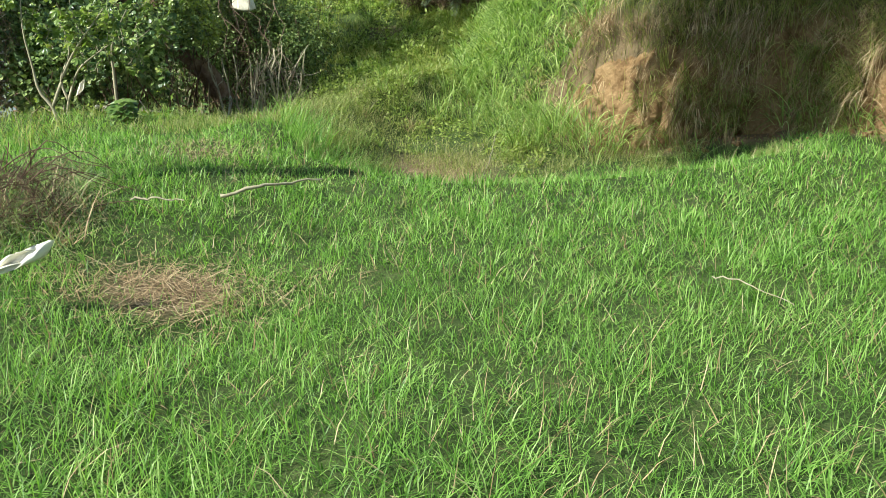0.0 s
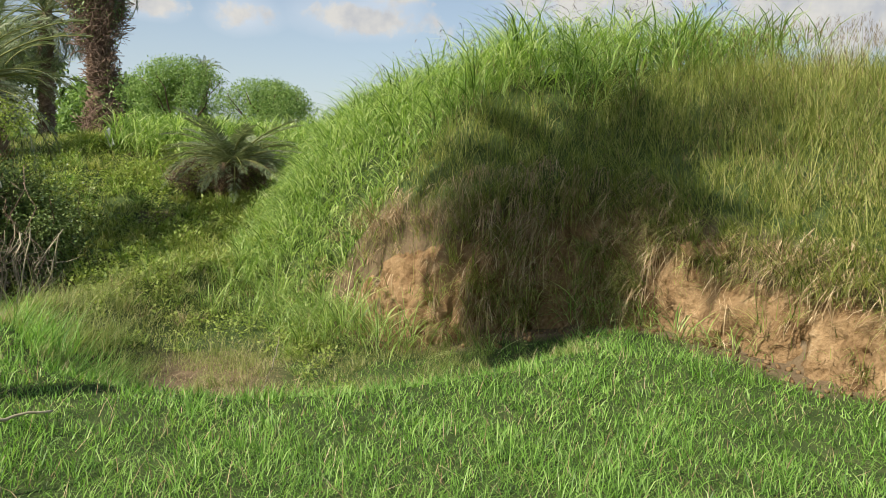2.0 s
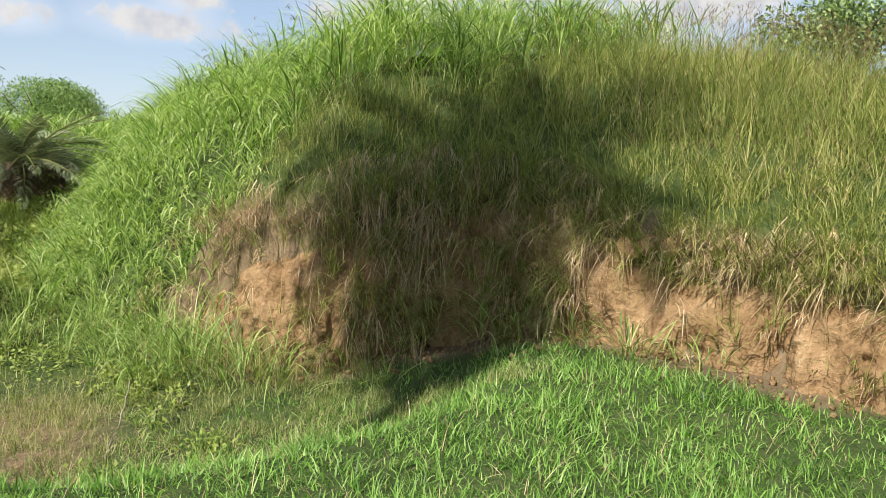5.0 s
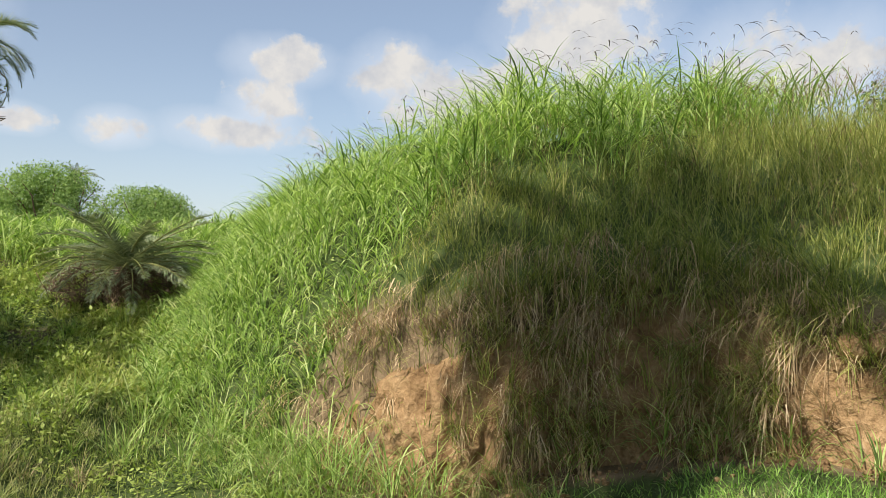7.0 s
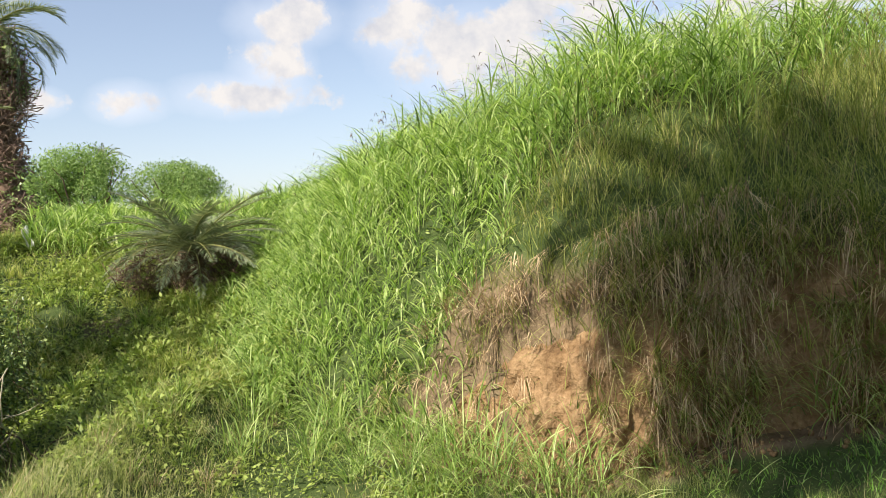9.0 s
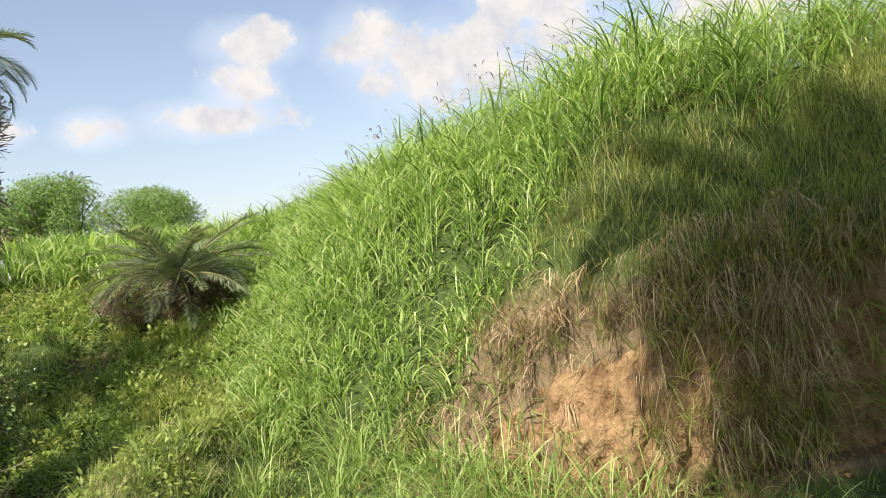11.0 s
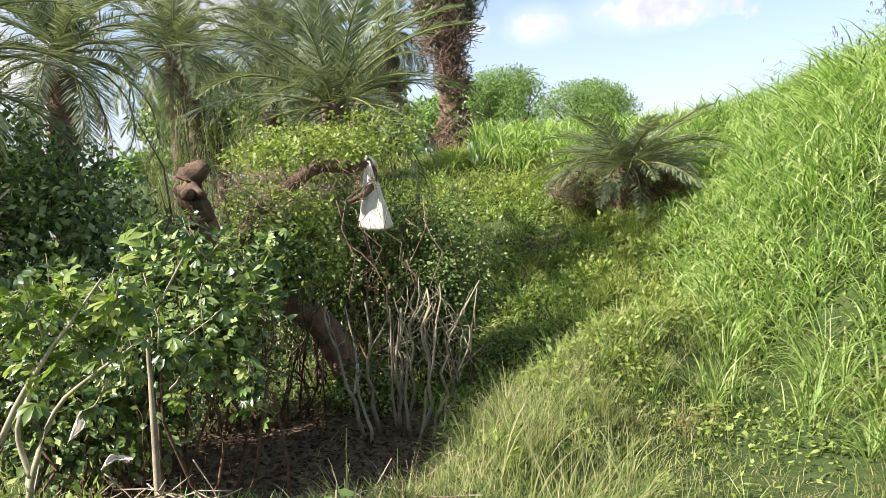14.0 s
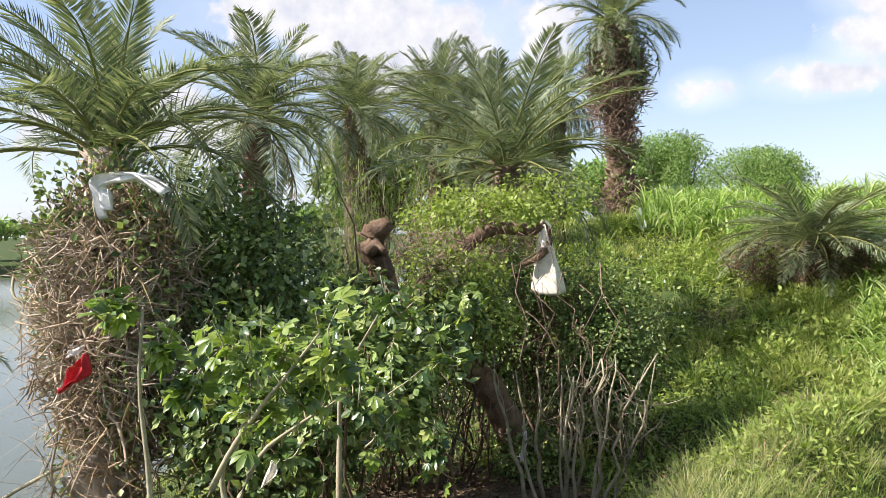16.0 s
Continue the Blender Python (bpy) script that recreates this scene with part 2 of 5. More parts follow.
def ground_material():
    m, n = material("ground_soil")
    co = n.add("ShaderNodeTexCoord").outputs["Object"]
    big, mid, small = n.noise(co, 0.6, 4.0), n.noise(co, 5.0, 5.0, 0.62), n.noise(co, 34.0, 4.0, 0.65)
    f = n.math("ADD", n.math("MULTIPLY", mid, 0.6), n.math("MULTIPLY", small, 0.4))
    f = n.math("MULTIPLY_ADD", n.math("SUBTRACT", f, 0.5), 2.2, 0.5)
    soil = n.ramp(f, [(0.0, (0.075, 0.052, 0.03)), (0.5, (0.165, 0.12, 0.07)), (1.0, (0.29, 0.215, 0.135))])
    thatch = n.ramp(f, [(0.0, (0.02, 0.036, 0.009)), (0.5, (0.052, 0.078, 0.022)), (1.0, (0.11, 0.125, 0.048))])
    cover = n.add("ShaderNodeAttribute", attribute_name="grass_cover").outputs["Fac"]
    k = n.math("ADD", cover, n.math("MULTIPLY", n.math("SUBTRACT", big, 0.5), 0.6))
    col = n.mix(n.ramp(k, [(0.3, (0, 0, 0)), (0.6, (1, 1, 1))]), soil, thatch)
    b = n.add("ShaderNodeBsdfPrincipled", Roughness=0.95)
    b.inputs["Specular IOR Level"].default_value = 0.15
    n.link(col, b.inputs["Base Color"])
    bp = n.add("ShaderNodeBump", Strength=0.8, Distance=0.03)
    n.link(f, bp.inputs["Height"])
    n.link(bp.outputs[0], b.inputs["Normal"])
    n.link(b.outputs[0], n.add("ShaderNodeOutputMaterial").inputs[0])
    return m


def water_material():
    m, n = material("pond_water")
    co = n.add("ShaderNodeTexCoord").outputs["Object"]
    b = n.add("ShaderNodeBsdfPrincipled", Roughness=0.12)
    n.link(n.ramp(n.noise(co, 0.08, 3.0), [(0.35, (0.10, 0.11, 0.07)), (0.7, (0.15, 0.155, 0.11))]), b.inputs["Base Color"])
    bp = n.add("ShaderNodeBump", Strength=0.12, Distance=0.02)
    n.link(n.noise(co, 2.2, 4.0), bp.inputs["Height"])
    n.link(bp.outputs[0], b.inputs["Normal"])
    n.link(b.outputs[0], n.add("ShaderNodeOutputMaterial").inputs[0])
    return m

# ================= mesh tools =================
rng = np.random.default_rng(7)


class Buf:
    """Gathers vertices and faces in arrays."""

    def __init__(self):
        self.v, self.f, self.n = [], {3: [], 4: []}, 0

    def both(self, verts, quads=None, tris=None):
        verts = np.asarray(verts, float).reshape(-1, 3)
        self.v.append(verts)
        if quads is not None and len(quads):
            self.f[4].append(np.asarray(quads, np.int64).reshape(-1, 4) + self.n)
        if tris is not None and len(tris):
            self.f[3].append(np.asarray(tris, np.int64).reshape(-1, 3) + self.n)
        self.n += len(verts)
        return self

    def mesh(self, name, mats, smooth=True, slots=None):
        me = bpy.data.meshes.new(name)
        v = np.concatenate(self.v)
        q = np.concatenate(self.f[4]) if self.f[4] else np.zeros((0, 4), np.int64)
        t = np.concatenate(self.f[3]) if self.f[3] else np.zeros((0, 3), np.int64)
        me.vertices.add(len(v))
        me.vertices.foreach_set("co", v.astype(np.float32).ravel())
        loops = np.concatenate([q.ravel(), t.ravel()]).astype(np.int32)
        me.loops.add(len(loops))
        me.loops.foreach_set("vertex_index", loops)
        me.polygons.add(len(q) + len(t))
        start = np.concatenate([np.arange(len(q)) * 4, len(q) * 4 + np.arange(len(t)) * 3]).astype(np.int32)
        me.polygons.foreach_set("loop_start", start)
        me.polygons.foreach_set("use_smooth", np.full(len(q) + len(t), smooth))
        for m in (mats if isinstance(mats, (list, tuple)) else [mats]):
            me.materials.append(m)
        if slots is not None:
            me.polygons.foreach_set("material_index", np.asarray(slots, np.int32))
        me.update(calc_edges=True)
        me.validate()
        return me


def part(name, buf, mat, parent=None, label=""):
    ob = new(name, buf.mesh(name, mat) if isinstance(buf, Buf) else buf)
    if parent is not None:
        ob.parent = parent
    return tagged(ob, label)


def unit(a):
    return a / np.maximum(np.linalg.norm(a, axis=-1, keepdims=True), 1e-9)


def blades(buf, base, az, length, width, lean, bend, segs=2, taper=0.75, wide_at=0.0):
    """Grass blades: from base, leaning by lean and bending further over by bend, in radians."""
    n = len(base)
    az, length, width, lean, bend = (np.broadcast_to(np.asarray(a, float), (n,)) for a in (az, length, width, lean, bend))
    ahead = np.stack([np.cos(az), np.sin(az), np.zeros(n)], 1)
    twist = az + rng.normal(0, 0.5, n)
    side = np.stack([-np.sin(twist), np.cos(twist), np.zeros(n)], 1)
    p = np.array(base, float)
    rows = []
    for i in range(segs + 1):
        u = i / segs
        w = width * (1 - u ** (1 / max(taper, 1e-3))) if wide_at == 0 else width * np.clip(np.sin(np.pi * (0.12 + 0.88 * u)) ** 0.7, 0.02, 1)
        if i == segs:
            rows.append(p[:, None])
        else:
            rows.append(np.stack([p - side * (w / 2)[:, None], p + side * (w / 2)[:, None]], 1))
        ang = lean + bend * (u + 0.5 / segs)
        p = p + (ahead * np.sin(ang)[:, None] + np.array([0, 0, 1.0]) * np.cos(ang)[:, None]) * (length / segs)[:, None]
    v = np.concatenate(rows, 1)
    k = 2 * segs + 1
    off = (np.arange(n) * k)[:, None, None]
    q = [[2 * i, 2 * i + 1, 2 * i + 3, 2 * i + 2] for i in range(segs - 1)]
    t = [[2 * segs - 2, 2 * segs - 1, 2 * segs]]
    buf.both(v.reshape(-1, 3), (np.array(q)[None] + off).reshape(-1, 4) if q else None, (np.array(t)[None] + off).reshape(-1, 3))
    return v[:, -1].copy()


def leaves(buf, pos, way, nrm, length, width, fold=0.18):
    """Folded leaves of five corners."""
    n = len(pos)
    length, width = np.broadcast_to(length, (n,))[:, None], np.broadcast_to(width, (n,))[:, None]
    way = unit(way)
    side = unit(np.cross(way, nrm))
    up = np.cross(side, way)
    tip = pos + way * length
    mid = pos + way * length * 0.5 - up * width * fold
    l, r = pos + way * length * 0.42 + side * width / 2, pos + way * length * 0.42 - side * width / 2
    v = np.stack([pos, r, tip, l, mid], 1)
    off = (np.arange(n) * 5)[:, None, None]
    buf.both(v.reshape(-1, 3), (np.array([[0, 1, 2, 4], [0, 4, 2, 3]])[None] + off).reshape(-1, 4))


def tube(buf, path, radii, sides=6, lump=0.0):
    """A tube along a path, with closed ends."""
    path = np.asarray(path, float)
    n = len(path)
    radii = np.broadcast_to(np.asarray(radii, float), (n,))
    tan = unit(np.gradient(path, axis=0))
    ref = np.where(np.abs(tan[:, 2:3]) > 0.9, [[1.0, 0, 0]], [[0, 0, 1.0]])
    a = unit(np.cross(tan, ref))
    b = np.cross(tan, a)
    ang = np.arange(sides) / sides * 2 * np.pi
    r = radii[:, None] * (1 + lump * rng.normal(0, 1, (n, sides)))
    v = path[:, None] + (a[:, None] * np.cos(ang)[None, :, None] + b[:, None] * np.sin(ang)[None, :, None]) * r[..., None]
    i, j = np.meshgrid(np.arange(n - 1), np.arange(sides), indexing="ij")
    k = (j + 1) % sides
    q = np.stack([i * sides + j, i * sides + k, (i + 1) * sides + k, (i + 1) * sides + j], -1).reshape(-1, 4)
    v = np.concatenate([v.reshape(-1, 3), path[:1], path[-1:]])
    c0, c1 = n * sides, n * sides + 1
    t = [[c0, (j + 1) % sides, j] for j in range(sides)] + [[c1, (n - 1) * sides + j, (n - 1) * sides + (j + 1) % sides] for j in range(sides)]
    buf.both(v, q, t)


def wander(a, b, n=6, amount=0.08):
    """A crooked line from a to b."""
    a, b = np.asarray(a, float), np.asarray(b, float)
    u = np.linspace(0, 1, n)[:, None]
    size = np.linalg.norm(b - a)
    d = np.cumsum(rng.normal(0, 1, (n, 3)), 0)
    d = d - d[:1] * (1 - u) - d[-1:] * u
    return a + (b - a) * u + d * amount * size / math.sqrt(n)


def bow(points, n=14):
    """A smooth line through a few points."""
    p = np.asarray(points, float)
    t = np.linspace(0, len(p) - 1, n)
    i = np.clip(t.astype(int), 0, len(p) - 2)
    f = (t - i)[:, None]
    p0, p1, p2, p3 = p[np.maximum(i - 1, 0)], p[i], p[i + 1], p[np.minimum(i + 2, len(p) - 1)]
    return 0.5 * (2 * p1 + (p2 - p0) * f + (2 * p0 - 5 * p1 + 4 * p2 - p3) * f ** 2 + (3 * p1 - p0 - 3 * p2 + p3) * f ** 3)


# ================= the lie of the land =================
FOOT = np.array([(9.5, -14), (7.6, -6), (6.6, 0), (5.75, 4), (5.3, 6.4), (5.05, 7.9), (4.88, 8.7), (4.82, 9.7), (4.5, 10.4), (3.8, 10.9),
                 (3.1, 11.15), (2.62, 11.4), (2.3, 11.95), (1.95, 12.9), (1.2, 14.3), (0.6, 16.5), (0.65, 19.5), (1.0, 22), (1.7, 25.5), (2.6, 30),
                 (4.5, 38), (9, 60), (20, 100)])
RIDGE = np.array([(-2.7, 8.6), (-2.4, 10.8), (-1.8, 14.0), (-0.9, 15.8), (0.4, 17.2)])


def smooth(x, a, b):
    t = np.clip((x - a) / (b - a), 0, 1)
    return t * t * (3 - 2 * t)


def along(x, y, line):
    """Distance to a bent line (positive on its right), and how far along it."""
    best, sign, run = np.full(x.shape, 1e9), np.ones(x.shape), np.zeros(x.shape)
    s0 = 0.0
    for (ax, ay), (bx, by) in zip(line[:-1], line[1:]):
        dx, dy = bx - ax, by - ay
        L = math.hypot(dx, dy)
        t = np.clip(((x - ax) * dx + (y - ay) * dy) / L ** 2, 0, 1)
        d = np.hypot(x - ax - t * dx, y - ay - t * dy)
        near = d < best
        best = np.where(near, d, best)
        sign = np.where(near, np.sign((x - ax) * dy - (y - ay) * dx), sign)
        run = np.where(near, s0 + t * L, run)
        s0 += L
    return best * np.where(sign == 0, 1, sign), run


PH = rng.uniform(0, 6.28, 24)


def ripple(x, y, size, k=0):
    """Soft uneven bumps, about -1 to 1."""
    o = 0
    for i in range(4):
        a = 0.7 + i * 1.9 + k
        o = o + np.sin((x * math.cos(a) + y * math.sin(a)) / size * (1 + 0.37 * i) + PH[(i + 5 * k) % 24])
    return o / 3.0


def low_land(x, y):
    """The ground without the mound."""
    lawn = -0.30 * smooth(y, 1.0, 5.0) + 0.20 * smooth(-x, 0.6, 2.4) + 0.05 * smooth(x, 2.5, 4.6)
    lawn = lawn - 0.17 * smooth(y, 6.6, 9.3) * smooth(-x, 1.2, 2.8)
    brink = np.interp(x, [-9, -5, -3, -1.2, 0.2, 2.0, 3.4, 4.6], [9.0, 10.1, 10.0, 7.5, 7.0, 7.15, 7.9, 8.6])
    deep = np.interp(x, [-6, -3, -1, 1, 2.6, 3.4, 4.2, 5.0], [-1.75, -1.75, -1.35, -1.15, -1.0, -0.85, -0.65, -0.4])
    z = lawn + (deep - lawn) * smooth((y - brink) / np.interp(x, [-4.5, -2.5, -1.2, 2.0, 3.4, 4.6], [2.1, 3.0, 1.7, 1.5, 1.7, 2.2]), -0.1, 1.0)
    z = z + smooth(y, 17.5, 30.7) * (1.75 - deep) * smooth(x, -16, -5)
    d, run = along(x, y, RIDGE)
    crest = np.interp(run, [0, 3, 6, 8], [-0.36, -0.56, -0.74, -0.6])
    z = z + np.maximum(crest - z, 0) * np.exp(-(d / 0.95) ** 2)
    z = z + 0.20 * np.exp(-(((x + 1.55) / 0.75) ** 2 + ((y - 8.8) / 0.7) ** 2))
    z = z - 0.5 * np.exp(-(((x + 0.55) / 0.5) ** 2 + ((y - 8.7) / 0.75) ** 2))
    shore = smooth(-x - 0.25 * (y - 12), 6.0, 10.5) * smooth(y, 2, 8)
    z = z + (-2.75 - z) * shore
    z = z + 0.05 * ripple(x, y, 0.9) + 0.02 * ripple(x, y, 0.3, 1) + 0.09 * ripple(x, y, 0.62, 3) * smooth(y, 13.5, 16.0) * (1 - smooth(y, 30, 36))
    return z


def land(x, y):
    """The whole ground: low land, and the mound behind its foot line."""
    x, y = np.asarray(x, float), np.asarray(y, float)
    z = low_land(x, y)
    d, _ = along(x, y, FOOT)
    cliff = smooth(y, 4.5, 6.8) * (1 - smooth(y, 12.6, 14.2))
    crest = np.interp(y, [-14, 0, 5, 8.5, 11, 13, 14.5, 16.5, 20, 27, 40, 100], [1.6, 1.75, 1.9, 2.35, 3.05, 3.3, 3.05, 2.65, 2.4, 2.2, 2.2, 2.2])
    steep = np.interp(d, [0, 0.12, 0.38, 0.65, 1.4, 2.4, 3.4, 6], [0, 0.12, 0.42, 0.54, 0.70, 0.86, 0.98, 1.0])
    gentle = np.interp(d, [0, 0.6, 1.4, 2.4, 3.4, 6], [0, 0.26, 0.58, 0.86, 0.98, 1.0])
    rise = np.where(d > 0, steep * cliff + gentle * (1 - cliff), 0)
    z = z + rise * (crest - z) + (rise > 0.5) * 0.06 * ripple(x, y, 0.8, 2)
    far = smooth(np.hypot(x, y - 10), 120, 400)
    z = z * (1 - far) + far * np.where(x < -11, -3.2, 0.0)
    # the pond's basin and its far shore
    pond = smooth(-x - 0.25 * (y - 12), 9, 12) * smooth(y, 2, 8)
    away = np.hypot(x + 2.3, y - 6.2)
    z = z + pond * np.minimum(0, -3.2 - z) * (1 - smooth(away, 86, 98)) + pond * smooth(away, 86, 98) * (np.maximum(z, -1.2) - z)
    return z


def bare(x, y):
    """Where the soil lies open: pit floor, foot of the bank, hollow under the tree, worn patches."""
    b = np.exp(-(((x + 0.1) / 1.4) ** 2 + ((y - 10.9) / 1.9) ** 2)) * 0.8
    b = np.maximum(b, np.exp(-(((x + 4.8) / 2.2) ** 2 + ((y - 14.4) / 2.9) ** 2)) * 1.4)
    b = np.maximum(b, np.exp(-(((x + 0.55) / 0.5) ** 2 + ((y - 9.6) / 1.0) ** 2)) * 1.2)
    b = np.maximum(b, np.exp(-(((x + 1.55) / 0.55) ** 2 + ((y - 4.1) / 0.5) ** 2)) * 0.85)
    b = np.maximum(b, np.exp(-(((x + 2.2) / 0.6) ** 2 + ((y - 7.3) / 0.5) ** 2)) * 0.5)
    b = np.maximum(b, np.exp(-(((x + 4.9) / 1.75) ** 4 + ((y - 12.1) / 2.05) ** 4)) * 1.4)
    d, _ = along(x, y, FOOT)
    b = np.maximum(b, np.exp(-(d / 0.6) ** 2) * smooth(y, 5, 7) * (1 - smooth(y, 13, 15)))
    b = np.maximum(b, 0.6 * (ripple(x, y, 0.8, 9) > 0.72) * smooth(y, 16.5, 18) * (1 - smooth(y, 28, 32)))
    return b


def axis(lo, hi, step, ends):
    mid = list(np.arange(lo, hi + 1e-6, step))
    a, b, s = [], [], step
    while (a[-1] if a else mid[0]) > ends[0]:
        s *= 1.22
        a.append((a[-1] if a else mid[0]) - s)
    s = step
    while (b[-1] if b else mid[-1]) < ends[1]:
        s *= 1.22
        b.append((b[-1] if b else mid[-1]) + s)
    return np.array(a[::-1] + mid + b)


def build_ground():
    xs, ys = axis(-9.0, 9.0, 0.075, (-2500, 2500)), axis(-1.0, 20.0, 0.075, (-2500, 2500))
    X, Y = np.meshgrid(xs, ys, indexing="ij")
    Z = land(X, Y)
    n, m = X.shape
    i, j = np.meshgrid(np.arange(n - 1), np.arange(m - 1), indexing="ij")
    q = np.stack([i * m + j, (i + 1) * m + j, (i + 1) * m + j + 1, i * m + j + 1], -1).reshape(-1, 4)
    me = Buf().both(np.stack([X, Y, Z], -1), q).mesh("ground", ground_material())
    at = me.attributes.new("grass_cover", "FLOAT", "POINT")
    at.data.foreach_set("value", np.clip(1 - bare(X, Y), 0, 1).astype(np.float32).ravel())
    tagged(new("ground", me), "uneven sandy earth with thatch of grass, pit and ridge", "ground", kind="structure")


build_ground()
pond_ob = new("water", Buf().both([(-420, -40, -2.55), (-8.6, -40, -2.55), (-8.6, 420, -2.55), (-420, 420, -2.55)], [[0, 1, 2, 3]]).mesh("water", water_material()))
tagged(pond_ob, "calm grey-green pond water beside the bank", "pond", kind="structure")


def noise3(p, scale, octaves=4):
    return noise.fractal(Vector(p) * scale, 1.0, 2.0, octaves)


def clay_bank():
    """The eroded clay face: lumps, gullies and small holes, along the mound's foot."""
    seg = np.hypot(*np.diff(FOOT, axis=0).T)
    run = np.concatenate([[0], np.cumsum(seg)])
    s0, s1 = np.interp([5.6, 13.3], FOOT[:, 1], run)
    S, V = np.arange(s0, s1, 0.028), np.linspace(0, 1, 56)
    px, py = np.interp(S, run, FOOT[:, 0]), np.interp(S, run, FOOT[:, 1])
    k = np.ones(13) / 13
    px = np.convolve(np.pad(px, 6, mode="edge"), k, "valid")
    py = np.convolve(np.pad(py, 6, mode="edge"), k, "valid")
    tx, ty = np.gradient(px), np.gradient(py)
    L = np.hypot(tx, ty)
    nx, ny = -ty / L, tx / L                      # outwards
    foot = low_land(px, py) - 0.3
    tall = np.interp(py, [5.6, 6.4, 8.4, 9.4, 10.4, 11.2, 12.2, 13.3], [0.7, 1.15, 1.15, 1.6, 1.95, 1.9, 1.7, 0.75])
    verts = []
    for i in range(len(S)):
        for v in V:
            inward = 0.30 * v ** 1.3 - 0.10 * math.sin(v * math.pi)
            p = (px[i] - nx[i] * inward, py[i] - ny[i] * inward, foot[i] + v * tall[i])
            o = 0.07 * noise3((p[0] * 1.9, p[1] * 1.9, p[2] * 0.9), 1.0) + 0.13 * noise3((p[0] * 4.5, p[1] * 4.5, p[2] * 0.8), 1.0) + 0.02 * (1 - 2 * abs(noise3(p, 5.0, 3))) + 0.03 * noise3(p, 11.0, 4) - 0.05 * max(0.0, abs(noise3((p[0] * 7, p[1] * 7, p[2] * 1.6), 1.0, 2)) - 0.25)
            o -= 0.25 * max(0.0, noise3((p[0] + 7, p[1], p[2]), 4.3, 2) - 0.40)
            o += 0.04
            edge = min(1.0, (1 - v) * 5, (i + 1) / 14, (len(S) - i) / 14)
            o = o * edge - 0.25 * (1 - edge)
            verts.append((p[0] + nx[i] * o, p[1] + ny[i] * o, p[2]))
    n, m = len(S), len(V)
    i, j = np.meshgrid(np.arange(n - 1), np.arange(m - 1), indexing="ij")
    q = np.stack([i * m + j, i * m + j + 1, (i + 1) * m + j + 1, (i + 1) * m + j], -1).reshape(-1, 4)
    tagged(new("clay_bank", Buf().both(verts, q).mesh("clay_bank", M_CLAY)), "crumbling orange clay face of an eroded earth mound", "earth bank", kind="structure")


clay_bank()


def scatter(n, x0, x1, y0, y1, keep):
    x, y = rng.uniform(x0, x1, n), rng.uniform(y0, y1, n)
    k = rng.uniform(0, 1, n) < keep(x, y)
    x, y = x[k], y[k]
    return np.stack([x, y, land(x, y)], 1)


def stuff(name, buf, mat, label, category):
    return tagged(part(name, buf, mat), label, category, kind="stuff")


# ================= grass =================
def lawn():
    buf = Buf()

    def keep(x, y):
        d, _ = along(x, y, FOOT)
        near = np.clip(1.1 - 0.10 * np.hypot(x + 0.5, y - 2.5), 0.30, 1)
        z = np.where(d > 0.05, 0, 1) * near
        return z * np.clip(1.15 - bare(x, y) * 1.25, 0.05, 1) * (1 - 0.85 * smooth(y, 8.6, 11.5) * (np.abs(along(x, y, RIDGE)[0]) > 1.3))

    p = scatter(370000, -5.2, 5.6, 0.9, 10.5, keep)
    n = len(p)
    tall = 0.78 + 0.30 * ripple(p[:, 0], p[:, 1], 0.16, 3) + 0.25 * ripple(p[:, 0], p[:, 1], 0.4, 2) * 0.6 + 0.25 * ripple(p[:, 0], p[:, 1], 1.1, 1) * 0.5
    lie = 0.6 * ripple(p[:, 0], p[:, 1], 0.5, 2)
    away = np.hypot(p[:, 0] + 0.3, p[:, 1] - 0.5)
    for m, segs in ((away < 1.9, 3), (away >= 1.9, 2)):
        c = int(m.sum())
        blades(buf, p[m] - [0, 0, 0.02], rng.uniform(0, 6.28, c) + lie[m], np.clip(tall[m], 0.4, 1.4) * rng.uniform(0.08, 0.23, c), rng.uniform(0.0034, 0.0078, c) * np.clip(away[m] / 3.6, 1, 2.1),
               np.abs(rng.normal(0.75, 0.5, c)), rng.uniform(0.1, 1.6, c), segs)
    dry = Buf()
    k = rng.integers(0, n, 6000)
    blades(dry, p[k] + rng.normal(0, 0.03, (6000, 3)) * [1, 1, 0], rng.uniform(0, 6.28, 6000), rng.uniform(0.08, 0.24, 6000), rng.uniform(0.003, 0.006, 6000), np.abs(rng.normal(0.7, 0.4, 6000)), rng.uniform(0.0, 1.2, 6000), 2)
    stuff("dry_lawn_blades", dry, M_DRY, "scattered dry straw-coloured blades in the lawn", "grass")
    stuff("lawn_grass", buf, M_LAWN, "short bright green grass covering the open ground", "grass")


lawn()


